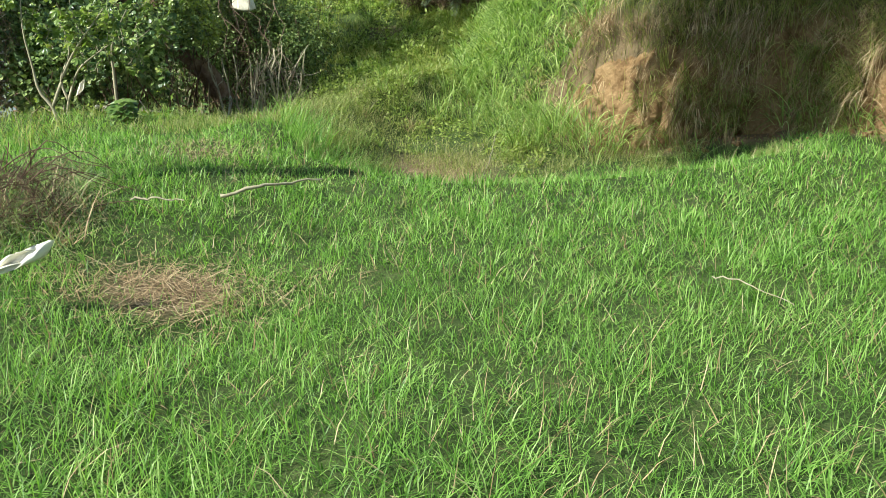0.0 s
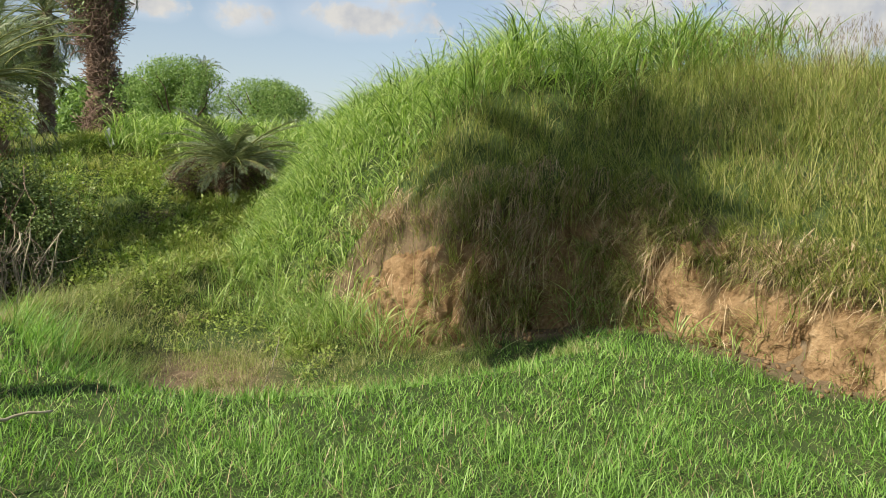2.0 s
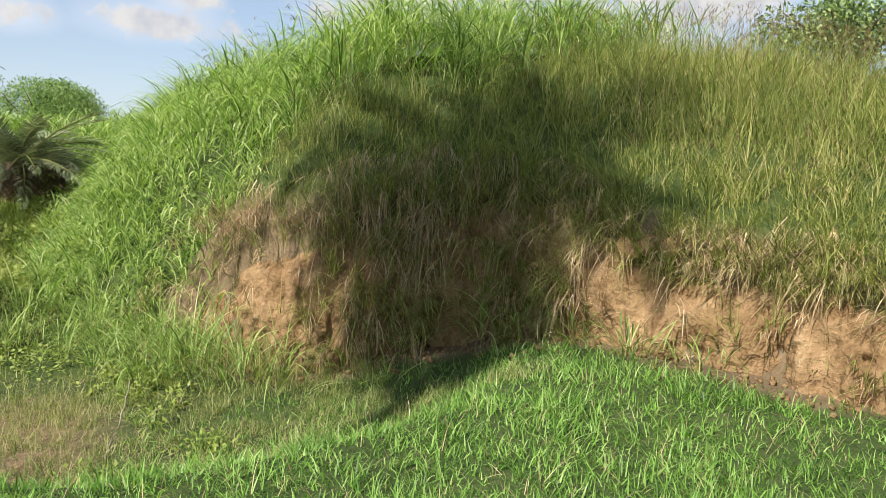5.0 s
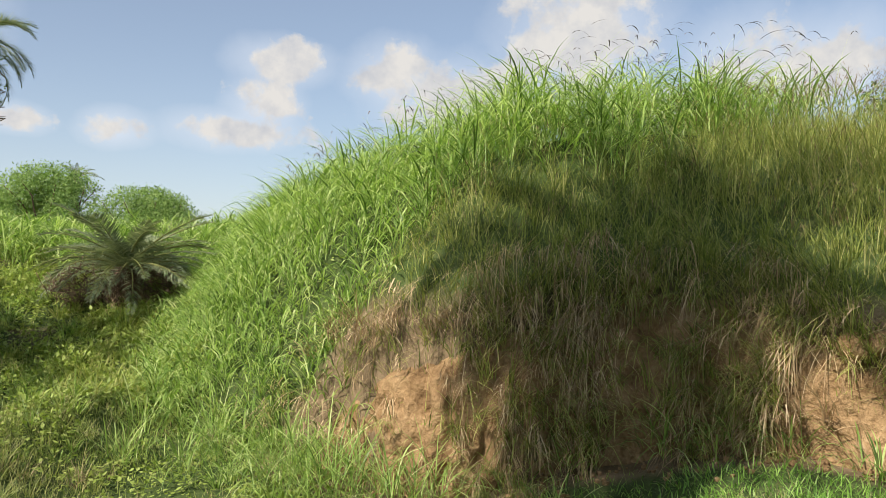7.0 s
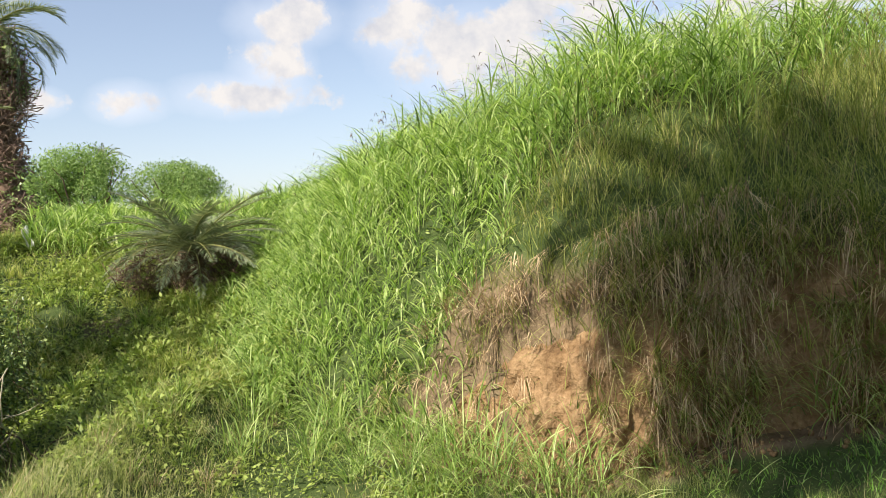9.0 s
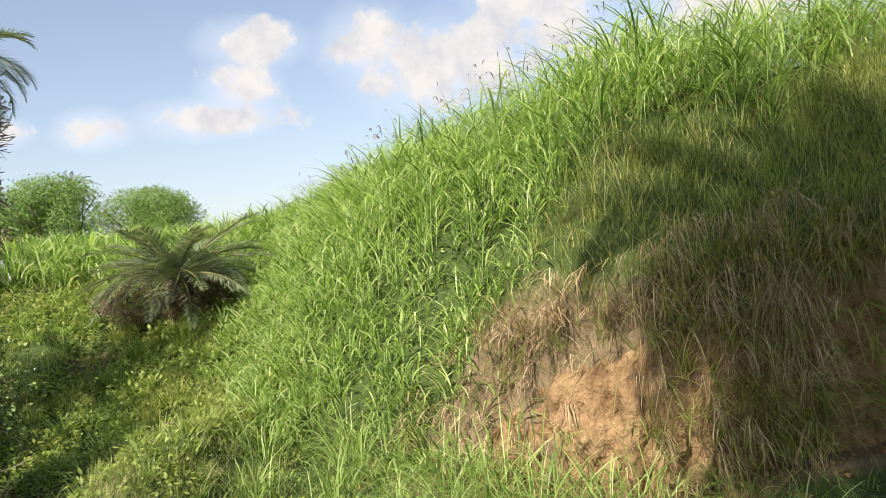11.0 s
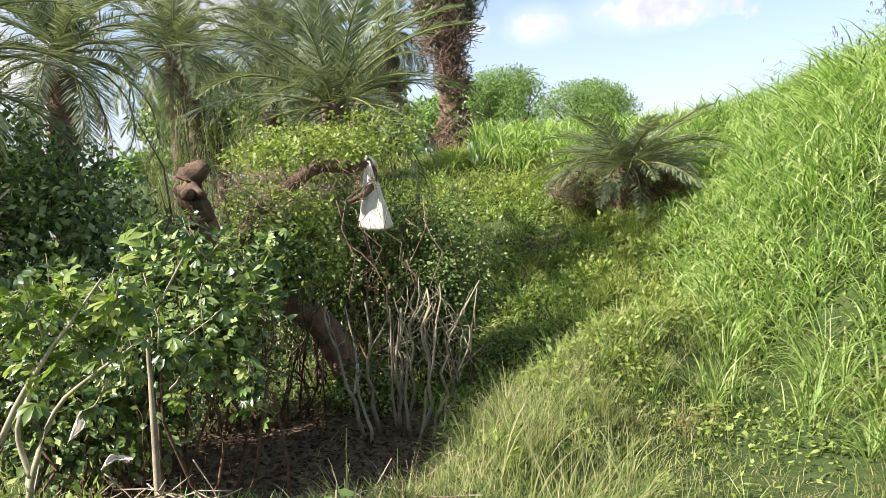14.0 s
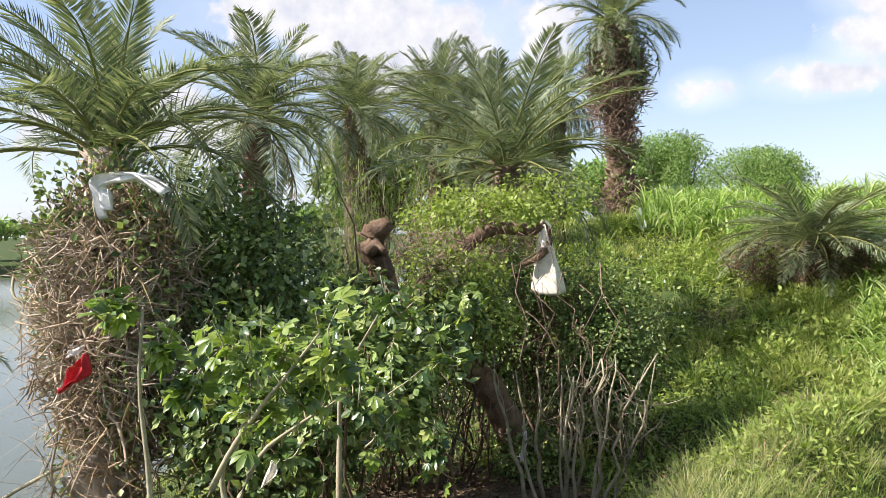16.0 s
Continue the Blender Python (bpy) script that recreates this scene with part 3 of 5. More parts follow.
def ridge_grass():
    buf = Buf()
    d0 = lambda x, y: np.abs(along(x, y, RIDGE)[0])
    p = scatter(80000, -5.5, 2.5, 8.5, 18.0, lambda x, y: np.clip(1.1 - bare(x, y), 0.02, 1) * np.exp(-(d0(x, y) / 1.15) ** 2) * (along(x, y, FOOT)[0] < 0.2))
    n = len(p)
    blades(buf, p - [0, 0, 0.02], rng.uniform(0, 6.28, n), rng.uniform(0.08, 0.28, n), rng.uniform(0.004, 0.010, n), np.abs(rng.normal(0.4, 0.35, n)), rng.uniform(0.3, 1.6, n), 2)
    # arching tufts of many sizes, with dead blades among them
    c = scatter(560, -3.2, 0.8, 8.3, 16.0, lambda x, y: ((y > 9.8) | (x > -2.2)) * np.exp(-((d0(x, y) - 0.3) / 0.7) ** 2))
    more = np.stack([rng.normal(-1.55, 0.5, 60), rng.normal(8.75, 0.35, 60)], 1)
    c = np.concatenate([c, np.column_stack([more, land(more[:, 0], more[:, 1])])])
    dry = Buf()
    for q in c:
        k = 24
        a = rng.uniform(0, 6.28, k)
        h = rng.uniform(0.45, 1.0) * (0.6 if q[1] < 9.4 else 1.0)
        b = q + np.stack([np.cos(a), np.sin(a), 0 * a], 1) * rng.uniform(0, 0.09, (k, 1))
        blades(dry if rng.uniform() < 0.1 else buf, b, a, rng.uniform(0.2, 0.6, k) * h, rng.uniform(0.0035, 0.0085, k), rng.uniform(0.05, 0.7, k), rng.uniform(0.4, 2.0, k), 3)
    stuff("dry_ridge_blades", dry, M_DRY, "dead straw-coloured blades among the ridge grass", "dry grass")
    stuff("ridge_grass", buf, M_RIDGE, "long arching green grass tufts on the low ridge", "grass")


ridge_grass()


def slope_grass():
    """Rougher grass and weeds on the hollow's far slope and round about."""
    buf = Buf()

    def keep(x, y):
        d, _ = along(x, y, FOOT)
        return (d < 0.4) * (0.35 + 0.65 * (ripple(x, y, 0.7, 4) > -0.3)) * np.clip(1 - bare(x, y), 0.04, 1)

    p = scatter(74000, -9.0, 3.5, 11.0, 40.0, keep)
    n = len(p)
    s = np.clip(p[:, 1] / 17, 0.8, 2.0)
    blades(buf, p - [0, 0, 0.02], rng.uniform(0, 6.28, n), rng.uniform(0.06, 0.28, n) * np.clip(s, 0.7, 1.4), rng.uniform(0.008, 0.016, n) * s, np.abs(rng.normal(0.35, 0.3, n)), rng.uniform(0.3, 1.5, n), 2)
    c = scatter(1700, -4.8, 2.2, 16.0, 33.0, lambda x, y: (along(x, y, FOOT)[0] < 0.2) * (bare(x, y) < 0.5) * (ripple(x, y, 1.2, 8) > -0.1))
    k = 20
    a = rng.uniform(0, 6.28, len(c) * k)
    base = np.repeat(c, k, 0) + np.stack([np.cos(a), np.sin(a), 0 * a], 1) * rng.uniform(0, 0.12, (len(a), 1))
    blades(buf, base, a, np.repeat(rng.uniform(0.5, 1.5, len(c)), k) * rng.uniform(0.2, 0.5, len(a)), rng.uniform(0.010, 0.024, len(a)), rng.uniform(0.1, 0.6, len(a)), rng.uniform(0.4, 1.8, len(a)), 3)
    # far and side cover
    p = scatter(18000, -40, 60, 36, 110, lambda x, y: 0.9 * (along(x, y, FOOT)[0] < 60) * (x > -16))
    n = len(p)
    blades(buf, p, rng.uniform(0, 6.28, n), rng.uniform(0.5, 1.3, n), rng.uniform(0.04, 0.09, n), np.abs(rng.normal(0.3, 0.3, n)), rng.uniform(0.4, 1.5, n), 2)
    p = scatter(26000, -13, -4, 6, 20, lambda x, y: (land(x, y) > -2.6) * np.clip(1 - bare(x, y), 0.03, 1))
    n = len(p)
    blades(buf, p, rng.uniform(0, 6.28, n), rng.uniform(0.1, 0.3, n), rng.uniform(0.005, 0.01, n), np.abs(rng.normal(0.3, 0.3, n)), rng.uniform(0.3, 1.5, n), 2)
    stuff("slope_grass", buf, M_SLOPE, "patchy sunlit rough grass on the sandy slope", "grass")
    # small weeds
    wb = Buf()
    p = scatter(52000, -5.5, 3.2, 8.6, 30.0, lambda x, y: (along(x, y, FOOT)[0] < 1.6) * (ripple(x, y, 0.6, 6) > -0.2) * 0.8 * smooth(y, 12.0, 14.0) * (bare(x, y) < 0.7))
    n = len(p)
    p = p + np.stack([np.zeros(n), np.zeros(n), rng.uniform(0.02, 0.16, n)], 1)
    leaves(wb, p, rng.normal(0, 1, (n, 3)) * [1, 1, 0.35], rng.normal(0, 0.4, (n, 3)) + [0, 0, 1], rng.uniform(0.03, 0.075, n) * np.clip(p[:, 1] / 12, 1, 1.8), rng.uniform(0.018, 0.045, n) * np.clip(p[:, 1] / 12, 1, 1.8))
    stuff("low_weeds", wb, M_WEED, "low broad-leaved weeds among the grass", "weeds")


slope_grass()


def weed_clumps():
    """Knee-high leafy weeds and coarse tufts that break up the slope, the ridge and the bank's foot."""
    leaf, blade, stem, pit = Buf(), Buf(), Buf(), Buf()
    c = scatter(3000, -5.0, 2.6, 9.2, 30.0, lambda x, y: (along(x, y, FOOT)[0] < 0.9) * (bare(x, y) < 0.6) * smooth(ripple(x, y, 0.55, 5), -0.5, 0.5) * np.where(y < 14.5, 0.22 + 0.5 * smooth(x, 0.2, 1.2), 0.8))
    for x, y, z in c:
        far = float(np.clip(y / 13, 0.85, 1.6))
        h, r = rng.uniform(0.10, 0.34) * far, rng.uniform(0.12, 0.30) * far
        if rng.uniform() < 0.6:
            n = 34
            d = unit(rng.normal(0, 1, (n, 3)) * [1, 1, 0.8])
            p = np.array([x, y, z + 0.45 * h]) + d * [r, r, 0.6 * h] * rng.uniform(0.45, 1.0, (n, 1))
            leaves(leaf, p, d + rng.normal(0, 0.5, (n, 3)), d * 0.5 + [0, 0, 0.9], rng.uniform(0.045, 0.10, n) * far, rng.uniform(0.022, 0.05, n) * far)
            k = 5
            blades(stem, np.tile([[x, y, z - 0.02]], (k, 1)), rng.uniform(0, 6.28, k), h * 1.1, 0.008, rng.uniform(0, 0.7, k), 0.4, 3)
        else:
            n = 30
            a = rng.uniform(0, 6.28, n)
            p = np.array([x, y, z - 0.02]) + np.stack([np.cos(a), np.sin(a), 0 * a], 1) * rng.uniform(0, 0.4, (n, 1)) * r
            blades(blade, p, a, rng.uniform(0.6, 1.7, n) * h, rng.uniform(0.007, 0.016, n) * far, rng.uniform(0.05, 0.6, n), rng.uniform(0.5, 2.0, n), 3)
    # low tufts on the pit's floor
    c = scatter(1300, -1.4, 3.6, 7.8, 12.4, lambda x, y: (along(x, y, FOOT)[0] < 0.05) * smooth(ripple(x, y, 0.35, 2), -0.7, 0.2))
    for x, y, z in c:
        n = 26
        a = rng.uniform(0, 6.28, n)
        p = np.array([x, y, z - 0.01]) + rng.normal(0, 0.06, (n, 3)) * [1, 1, 0]
        blades(pit, p, a, rng.uniform(0.06, 0.24, n), rng.uniform(0.003, 0.007, n), rng.uniform(0.05, 0.7, n), rng.uniform(0.2, 1.4, n), 2)
    stuff("pit_grass", pit, M_RIDGE, "thin patchy grass on the pit's clay floor", "grass")
    stuff("weed_clumps", leaf, M_WEED, "knee-high leafy weeds on the sandy slope", "weeds")
    stuff("weed_stems", stem, M_SLOPE, "thin green stems of the leafy weeds", "weeds")
    stuff("coarse_tufts", blade, M_CANE, "coarse bright grass tufts on the slope", "grass")


weed_clumps()


def cane_grass():
    """Tall broad-leaved grass on the mound's sunny side and crest, with nodding heads on the skyline."""
    buf, heads = Buf(), Buf()

    def keep(x, y):
        d, _ = along(x, y, FOOT)
        line = np.interp(x, [0, 2, 3.4, 4.6, 5.6, 7.5], [11.8, 12.9, 13.0, 12.9, 12.3, 12.3])   # nearer than this the fine grass takes over
        core = smooth(y - line, -0.7, 0.7)
        return core * (0.45 + 0.55 * smooth(ripple(x, y, 0.22, 6), -0.5, 0.4)) * (1 + 0.6 * (d < 1.2) * (y < 21)) * (d > -0.3 - 5.4 * smooth(y, 25.0, 28.0)) * np.clip(1.1 - 0.09 * np.maximum(d - 3, 0), 0, 1) * np.clip(1.15 - 0.03 * y, 0.35, 1)

    c = scatter(23000, -3.4, 9.5, 11.0, 42.0, keep)
    d, _ = along(c[:, 0], c[:, 1], FOOT)
    high = 0.55 + 0.55 * np.maximum(smooth(d, 0.2, 2.2), smooth(c[:, 1], 25, 28)) + 0.1 * ripple(c[:, 0], c[:, 1], 0.8, 5)
    k = 9
    m = len(c)
    base = np.repeat(c, k, 0)
    H = np.repeat(high, k)
    a = rng.uniform(0, 6.28, m * k)
    base = base + np.stack([np.cos(a), np.sin(a), np.zeros(m * k)], 1) * rng.uniform(0, 0.10, (m * k, 1))
    base[:, 2] += rng.uniform(-0.05, 0.62, m * k) * H
    blades(buf, base, a, rng.uniform(0.5, 1.1, m * k) * np.clip(H, 0.6, 1.1), rng.uniform(0.010, 0.027, m * k) * np.repeat(np.clip(c[:, 1] / 15, 1, 1.8), k),
           rng.uniform(0.08, 0.65, m * k), rng.uniform(1.0, 2.6, m * k), 4, 0.6, 1)
    # stalks and heads
    s = c[(rng.uniform(0, 1, m) < 0.5) & (d > 1.0) & (d < 5.0)]
    n = len(s)
    a = rng.uniform(-0.6, 1.2, n)
    L = rng.uniform(1.25, 2.15, n)
    tip = blades(buf, s, a, L, 0.010, 0.08, 0.8, 4)
    tip[:, 2] -= 0.05
    blades(heads, tip, a, rng.uniform(0.2, 0.45, n), rng.uniform(0.012, 0.022, n), 0.8, rng.uniform(0.8, 2.2, n), 5, 0.6, 1)
    stuff("cane_grass", buf, M_CANE, "tall broad-bladed bright green cane grass on the mound", "tall grass")
    stuff("nodding_seed_heads", heads, M_SEED, "dark nodding seed heads above the cane grass", "seed heads")


cane_grass()


def fine_grass():
    """Thin upright yellow-green grass on the mound above the clay, and its pale plumes."""
    buf, plume = Buf(), Buf()

    def keep(x, y):
        d, _ = along(x, y, FOOT)
        line = np.interp(x, [0, 2, 3.4, 4.6, 5.6, 7.5], [11.8, 12.9, 13.0, 12.9, 12.3, 12.3])
        return (1 - smooth(y - line, -0.8, 0.6)) * smooth(d, 0.02, 0.25) * np.clip(1.1 - 0.13 * np.maximum(d - 2.5, 0), 0, 1)

    p = scatter(7600, 1.5, 11.0, 2.0, 13.6, keep)
    tuft = np.repeat(rng.uniform(0.6, 1.25, len(p)), 11)
    p = np.repeat(p, 11, 0) + rng.normal(0, 0.055, (len(p) * 11, 3)) * [1, 1, 0]
    p[:, 2] = land(p[:, 0], p[:, 1])
    n = len(p)
    d, _ = along(p[:, 0], p[:, 1], FOOT)
    high = 0.62 + 0.28 * smooth(d, 0.5, 2.0) + 0.10 * ripple(p[:, 0], p[:, 1], 0.6, 7)
    blades(buf, p - [0, 0, 0.03], rng.uniform(0, 6.28, n), rng.uniform(0.35, 1.05, n) * high * tuft, rng.uniform(0.0055, 0.013, n), np.abs(rng.normal(0.26, 0.24, n)), rng.uniform(0.2, 1.9, n), 3)
    s = p[rng.uniform(0, 1, n) < 0.085]
    h = 0.62 + 0.28 * smooth(along(s[:, 0], s[:, 1], FOOT)[0], 0.5, 2.0)
    m = len(s)
    top = s + np.stack([rng.normal(0, 0.08, m), rng.normal(0, 0.08, m), h * rng.uniform(0.75, 1.12, m)], 1)
    k = 6
    t = np.repeat(top, k, 0) - [0, 0, 1] * rng.uniform(0, 0.16, (m * k, 1))
    blades(plume, t, rng.uniform(0, 6.28, m * k), rng.uniform(0.04, 0.11, m * k), 0.006, rng.uniform(0.2, 1.2, m * k), 0.6, 2)
    stuff("fine_grass", buf, M_FINE, "thin upright yellow-green grass above the clay bank", "tall grass")
    stuff("seed_plumes", plume, M_PLUME, "pale feathery plumes of the fine grass", "seed heads")


fine_grass()


def hanging_straw():
    """Tufts of dry and green grass hanging down over the clay, thick in the recess, thin over the bare noses."""
    buf, green = Buf(), Buf()
    seg = np.hypot(*np.diff(FOOT, axis=0).T)
    run = np.concatenate([[0], np.cumsum(seg)])
    n = 10500
    s = rng.uniform(*np.interp([4.5, 15.2], FOOT[:, 1], run), n)
    y = np.interp(s, run, FOOT[:, 1])
    v = rng.uniform(0, 1.4, n)
    thick = np.interp(y, [4.5, 6.0, 6.6, 8.5, 8.9, 10.0, 10.3, 10.5, 10.7, 11.0, 11.3, 11.45, 13.2, 15.2], [0.3, 0.07, 0.05, 0.05, 0.55, 0.6, 0.5, 0.1, 0.6, 0.65, 0.2, 0.03, 0.12, 0.05])
    fringe = np.where(y > 11.3, 0.2, np.where(y < 8.6, 0.6, 0.55)) * smooth(v, 0.78, 0.95) * (1 - smooth(y, 12.6, 13.4))
    patch = smooth(ripple(s, v * 1.6, 0.16, 4), -0.55, 0.25) * smooth(ripple(s, v * 1.2, 0.4, 7), -0.9, -0.2)
    k = rng.uniform(0, 1, n) < np.maximum(thick * patch, fringe * (0.35 + 0.65 * patch))
    y, v, s = y[k], v[k], s[k]
    n = len(y)
    px, py = np.interp(s, run, FOOT[:, 0]), np.interp(s, run, FOOT[:, 1])
    tx, ty = np.interp(s + 0.1, run, FOOT[:, 0]) - px, np.interp(s + 0.1, run, FOOT[:, 1]) - py
    L = np.hypot(tx, ty)
    nx, ny = -ty / L, tx / L
    tall = np.interp(y, [5.6, 6.4, 8.4, 9.4, 10.4, 11.2, 12.2, 13.3], [0.5, 0.95, 0.95, 1.45, 1.75, 1.75, 1.6, 0.8])
    inward = 0.30 * np.clip(v, 0, 1.3) ** 1.3 - 0.10 * np.sin(np.clip(v, 0, 1) * np.pi) - rng.uniform(0.04, 0.26, n)
    base = np.stack([px - nx * inward, py - ny * inward, low_land(px, py) - 0.1 + v * tall], 1)
    az = np.arctan2(ny, nx)
    is_dry = rng.uniform(0, 1, n) < np.interp(y, [4.5, 8, 9, 10.8, 13, 15], [0.3, 0.3, 0.22, 0.28, 0.55, 0.3])
    for i in range(n):
        c = int(rng.integers(6, 15))
        size = rng.uniform(0.18, 0.68) * (0.65 if y[i] < 8.6 or y[i] > 11.35 else 1.0)
        hang = rng.uniform(0.4, 1.6) if not is_dry[i] else rng.uniform(1.3, 2.7)
        blades(buf if is_dry[i] else green, base[i] + rng.normal(0, 0.035, (c, 3)), az[i] + rng.normal(0, 0.55, c) + rng.normal(0, 0.4), size * rng.uniform(0.5, 1.2, c),
               rng.uniform(0.005, 0.013, c), hang + rng.normal(0, 0.3, c), rng.uniform(0.1, 1.3, c), 3)
    stuff("hanging_straw", buf, M_DRY, "dry tan grass hanging over the clay bank", "dry grass")
    stuff("bank_grass", green, M_FINE, "green grass rooted in the clay bank", "grass")


hanging_straw()


def tufts():
    """Single strong tufts of broad grass at the bank's foot and the pit's edge."""
    spots = [(1.9, 11.6, 0.75, 40), (2.15, 11.2, 0.6, 30), (1.7, 12.1, 0.8, 40), (1.45, 11.9, 0.7, 36), (1.1, 11.6, 0.55, 30), (1.5, 12.7, 0.8, 40), (3.75, 10.6, 0.55, 36), (3.2, 10.85, 0.45, 30), (4.55, 9.95, 0.8, 44), (4.4, 10.15, 0.7, 36), (2.0, 10.9, 0.75, 34), (2.35, 10.75, 0.7, 30), (1.6, 11.4, 0.7, 34), (1.2, 12.2, 0.75, 36), (0.9, 12.9, 0.7, 34), (0.5, 13.6, 0.7, 34), (4.6, 9.5, 0.6, 40), (4.65, 8.9, 0.5, 30),
             (0.9, 14.3, 0.8, 40), (-0.1, 14.6, 0.55, 34), (0.2, 15.4, 0.7, 36), (4.55, 8.0, 0.45, 40), (4.8, 7.4, 0.4, 30), (3.3, 10.2, 0.4, 26)]
    for x, y, h, k in spots:
        z = float(land(x, y))
        h, k = (h * 1.3, k * 2) if x < 2.6 else (h, k + k // 2)
        b = Buf()
        a = rng.uniform(0, 6.28, k)
        base = np.stack([np.cos(a), np.sin(a), 0 * a], 1) * rng.uniform(0, 0.3, (k, 1))
        base[:, 2] += rng.uniform(0, 0.4, k) * h
        blades(b, base, a + rng.normal(0, 0.8, k), rng.uniform(0.35, 1.0, k) * h, rng.uniform(0.006, 0.016, k), rng.uniform(0.05, 0.8, k), rng.uniform(0.4, 2.3, k), 5, 0.6, 1)
        e = new("grass_tuft", b.mesh("grass_tuft", M_CANE))
        e.location = (x, y, z - 0.02)
        tagged(e, "bright tuft of broad-bladed grass rising from the ground", "grass tuft", "grass tufts")


tufts()


def arching_tuft(x, y, k, h):
    z = float(land(x, y))
    b = Buf()
    a = rng.normal(0.4, 1.3, k)
    base = rng.normal(0, 0.16, (k, 3)) * [1, 1, 0]
    blades(b, base, a, rng.uniform(0.4, 1.1, k) * h, rng.uniform(0.004, 0.011, k), rng.uniform(0.05, 0.6, k), rng.uniform(0.7, 1.9, k), 5)
    e = new("arching_tuft", b.mesh("arching_tuft", M_LAWN if y < 10.1 else M_RIDGE))
    e.location = (x, y, z - 0.02)
    tagged(e, "long pale green grass arching over the pit's rim", "grass tuft", "grass tufts")


for spot in ((-1.5, 8.2, 200, 0.6), (-1.3, 8.55, 260, 0.75), (-1.25, 9.0, 280, 0.85), (-1.3, 9.5, 260, 0.85), (-1.75, 8.8, 200, 0.7), (-1.7, 9.4, 200, 0.75), (-1.3, 10.0, 200, 0.8), (-2.1, 10.2, 140, 0.7), (-1.75, 10.9, 260, 0.95), (-1.5, 11.5, 180, 0.8), (-2.2, 11.6, 160, 0.8), (-1.35, 10.4, 120, 0.7)):
    arching_tuft(*spot)


def dry_tufts():
    """Fans of pale straw spilling over the clay, and the long bundle that hangs in the recess."""
    for x, y, z, h, k in ((2.15, 12.6, 0.66, 0.6, 80), (2.45, 12.15, 0.72, 0.45, 50), (2.9, 11.75, 0.7, 0.45, 46), (3.05, 11.45, 0.1, 0.5, 70), (2.0, 12.85, 0.5, 0.5, 70), (2.2, 12.45, 0.55, 0.45, 60), (2.4, 12.1, 0.6, 0.4, 50), (2.75, 11.75, 0.65, 0.35, 40), (3.3, 11.5, 0.55, 0.6, 90), (3.6, 11.35, 0.8, 0.6, 90), (3.45, 11.3, 0.0, 0.6, 80), (4.95, 7.9, 0.75, 0.4, 40), (5.05, 7.2, 0.7, 0.4, 40), (4.75, 8.6, 0.1, 0.5, 26), (1.75, 13.0, 0.3, 0.4, 40)):
        b = Buf()
        a = rng.normal(3.6, 0.8, k)
        blades(b, rng.normal(0, 0.06, (k, 3)), a, rng.uniform(0.6, 1.2, k) * h, rng.uniform(0.006, 0.012, k), rng.uniform(0.4, 1.3, k), rng.uniform(0.5, 1.5, k), 4)
        e = new("straw_tuft", b.mesh("straw_tuft", M_DRY))
        e.location = (x, y, z)
        tagged(e, "pale straw tuft spilling over the clay edge", "dry grass tuft", "straw tufts")
    b = Buf()
    k = 420
    base = np.stack([rng.normal(0, 0.16, k), rng.normal(0, 0.10, k), rng.normal(0, 0.16, k)], 1)
    blades(b, base, rng.normal(3.7, 0.6, k), rng.uniform(0.5, 1.2, k), rng.uniform(0.004, 0.009, k), rng.uniform(1.8, 2.7, k), rng.uniform(0.4, 1.0, k), 5)
    e = new("straw_tuft", b.mesh("straw_tuft", M_DRY))
    e.location = (4.17, 10.98, 0.85)
    tagged(e, "long pale bundle of dead grass hanging down the bank", "dry grass tuft")


dry_tufts()


def clay_lumps():
    """Rounded lumps set in the face."""
    for x, y, z, r in ((4.58, 10.68, 0.44, 0.17), (4.62, 10.6, 0.12, 0.17), (4.62, 10.8, 0.85, 0.2), (4.6, 10.55, -0.15, 0.16), (4.66, 10.86, 1.12, 0.16), (5.03, 8.6, 0.68, 0.11), (5.08, 8.4, 0.74, 0.10), (5.12, 8.2, 0.72, 0.09), (5.0, 8.75, 0.5, 0.10), (2.78, 11.6, -0.5, 0.17), (2.95, 11.45, -0.62, 0.14)):
        bm = bmesh.new()
        bmesh.ops.create_icosphere(bm, subdivisions=3, radius=r)
        for v in bm.verts:
            p = v.co + Vector((x * 3, y * 3, z * 3))
            v.co *= 1 + 0.35 * noise.fractal(p * 5, 1.0, 2.0, 3) + 0.12 * noise.noise(p * 16)
        me = bpy.data.meshes.new("clay_lump")
        bm.to_mesh(me)
        bm.free()
        me.materials.append(M_CLAY)
        for f in me.polygons:
            f.use_smooth = True
        e = new("clay_lump", me)
        e.location = (x, y, z)
        tagged(e, "rounded orange clay lump set in the bank", "clay lump", "clay lumps")


clay_lumps()

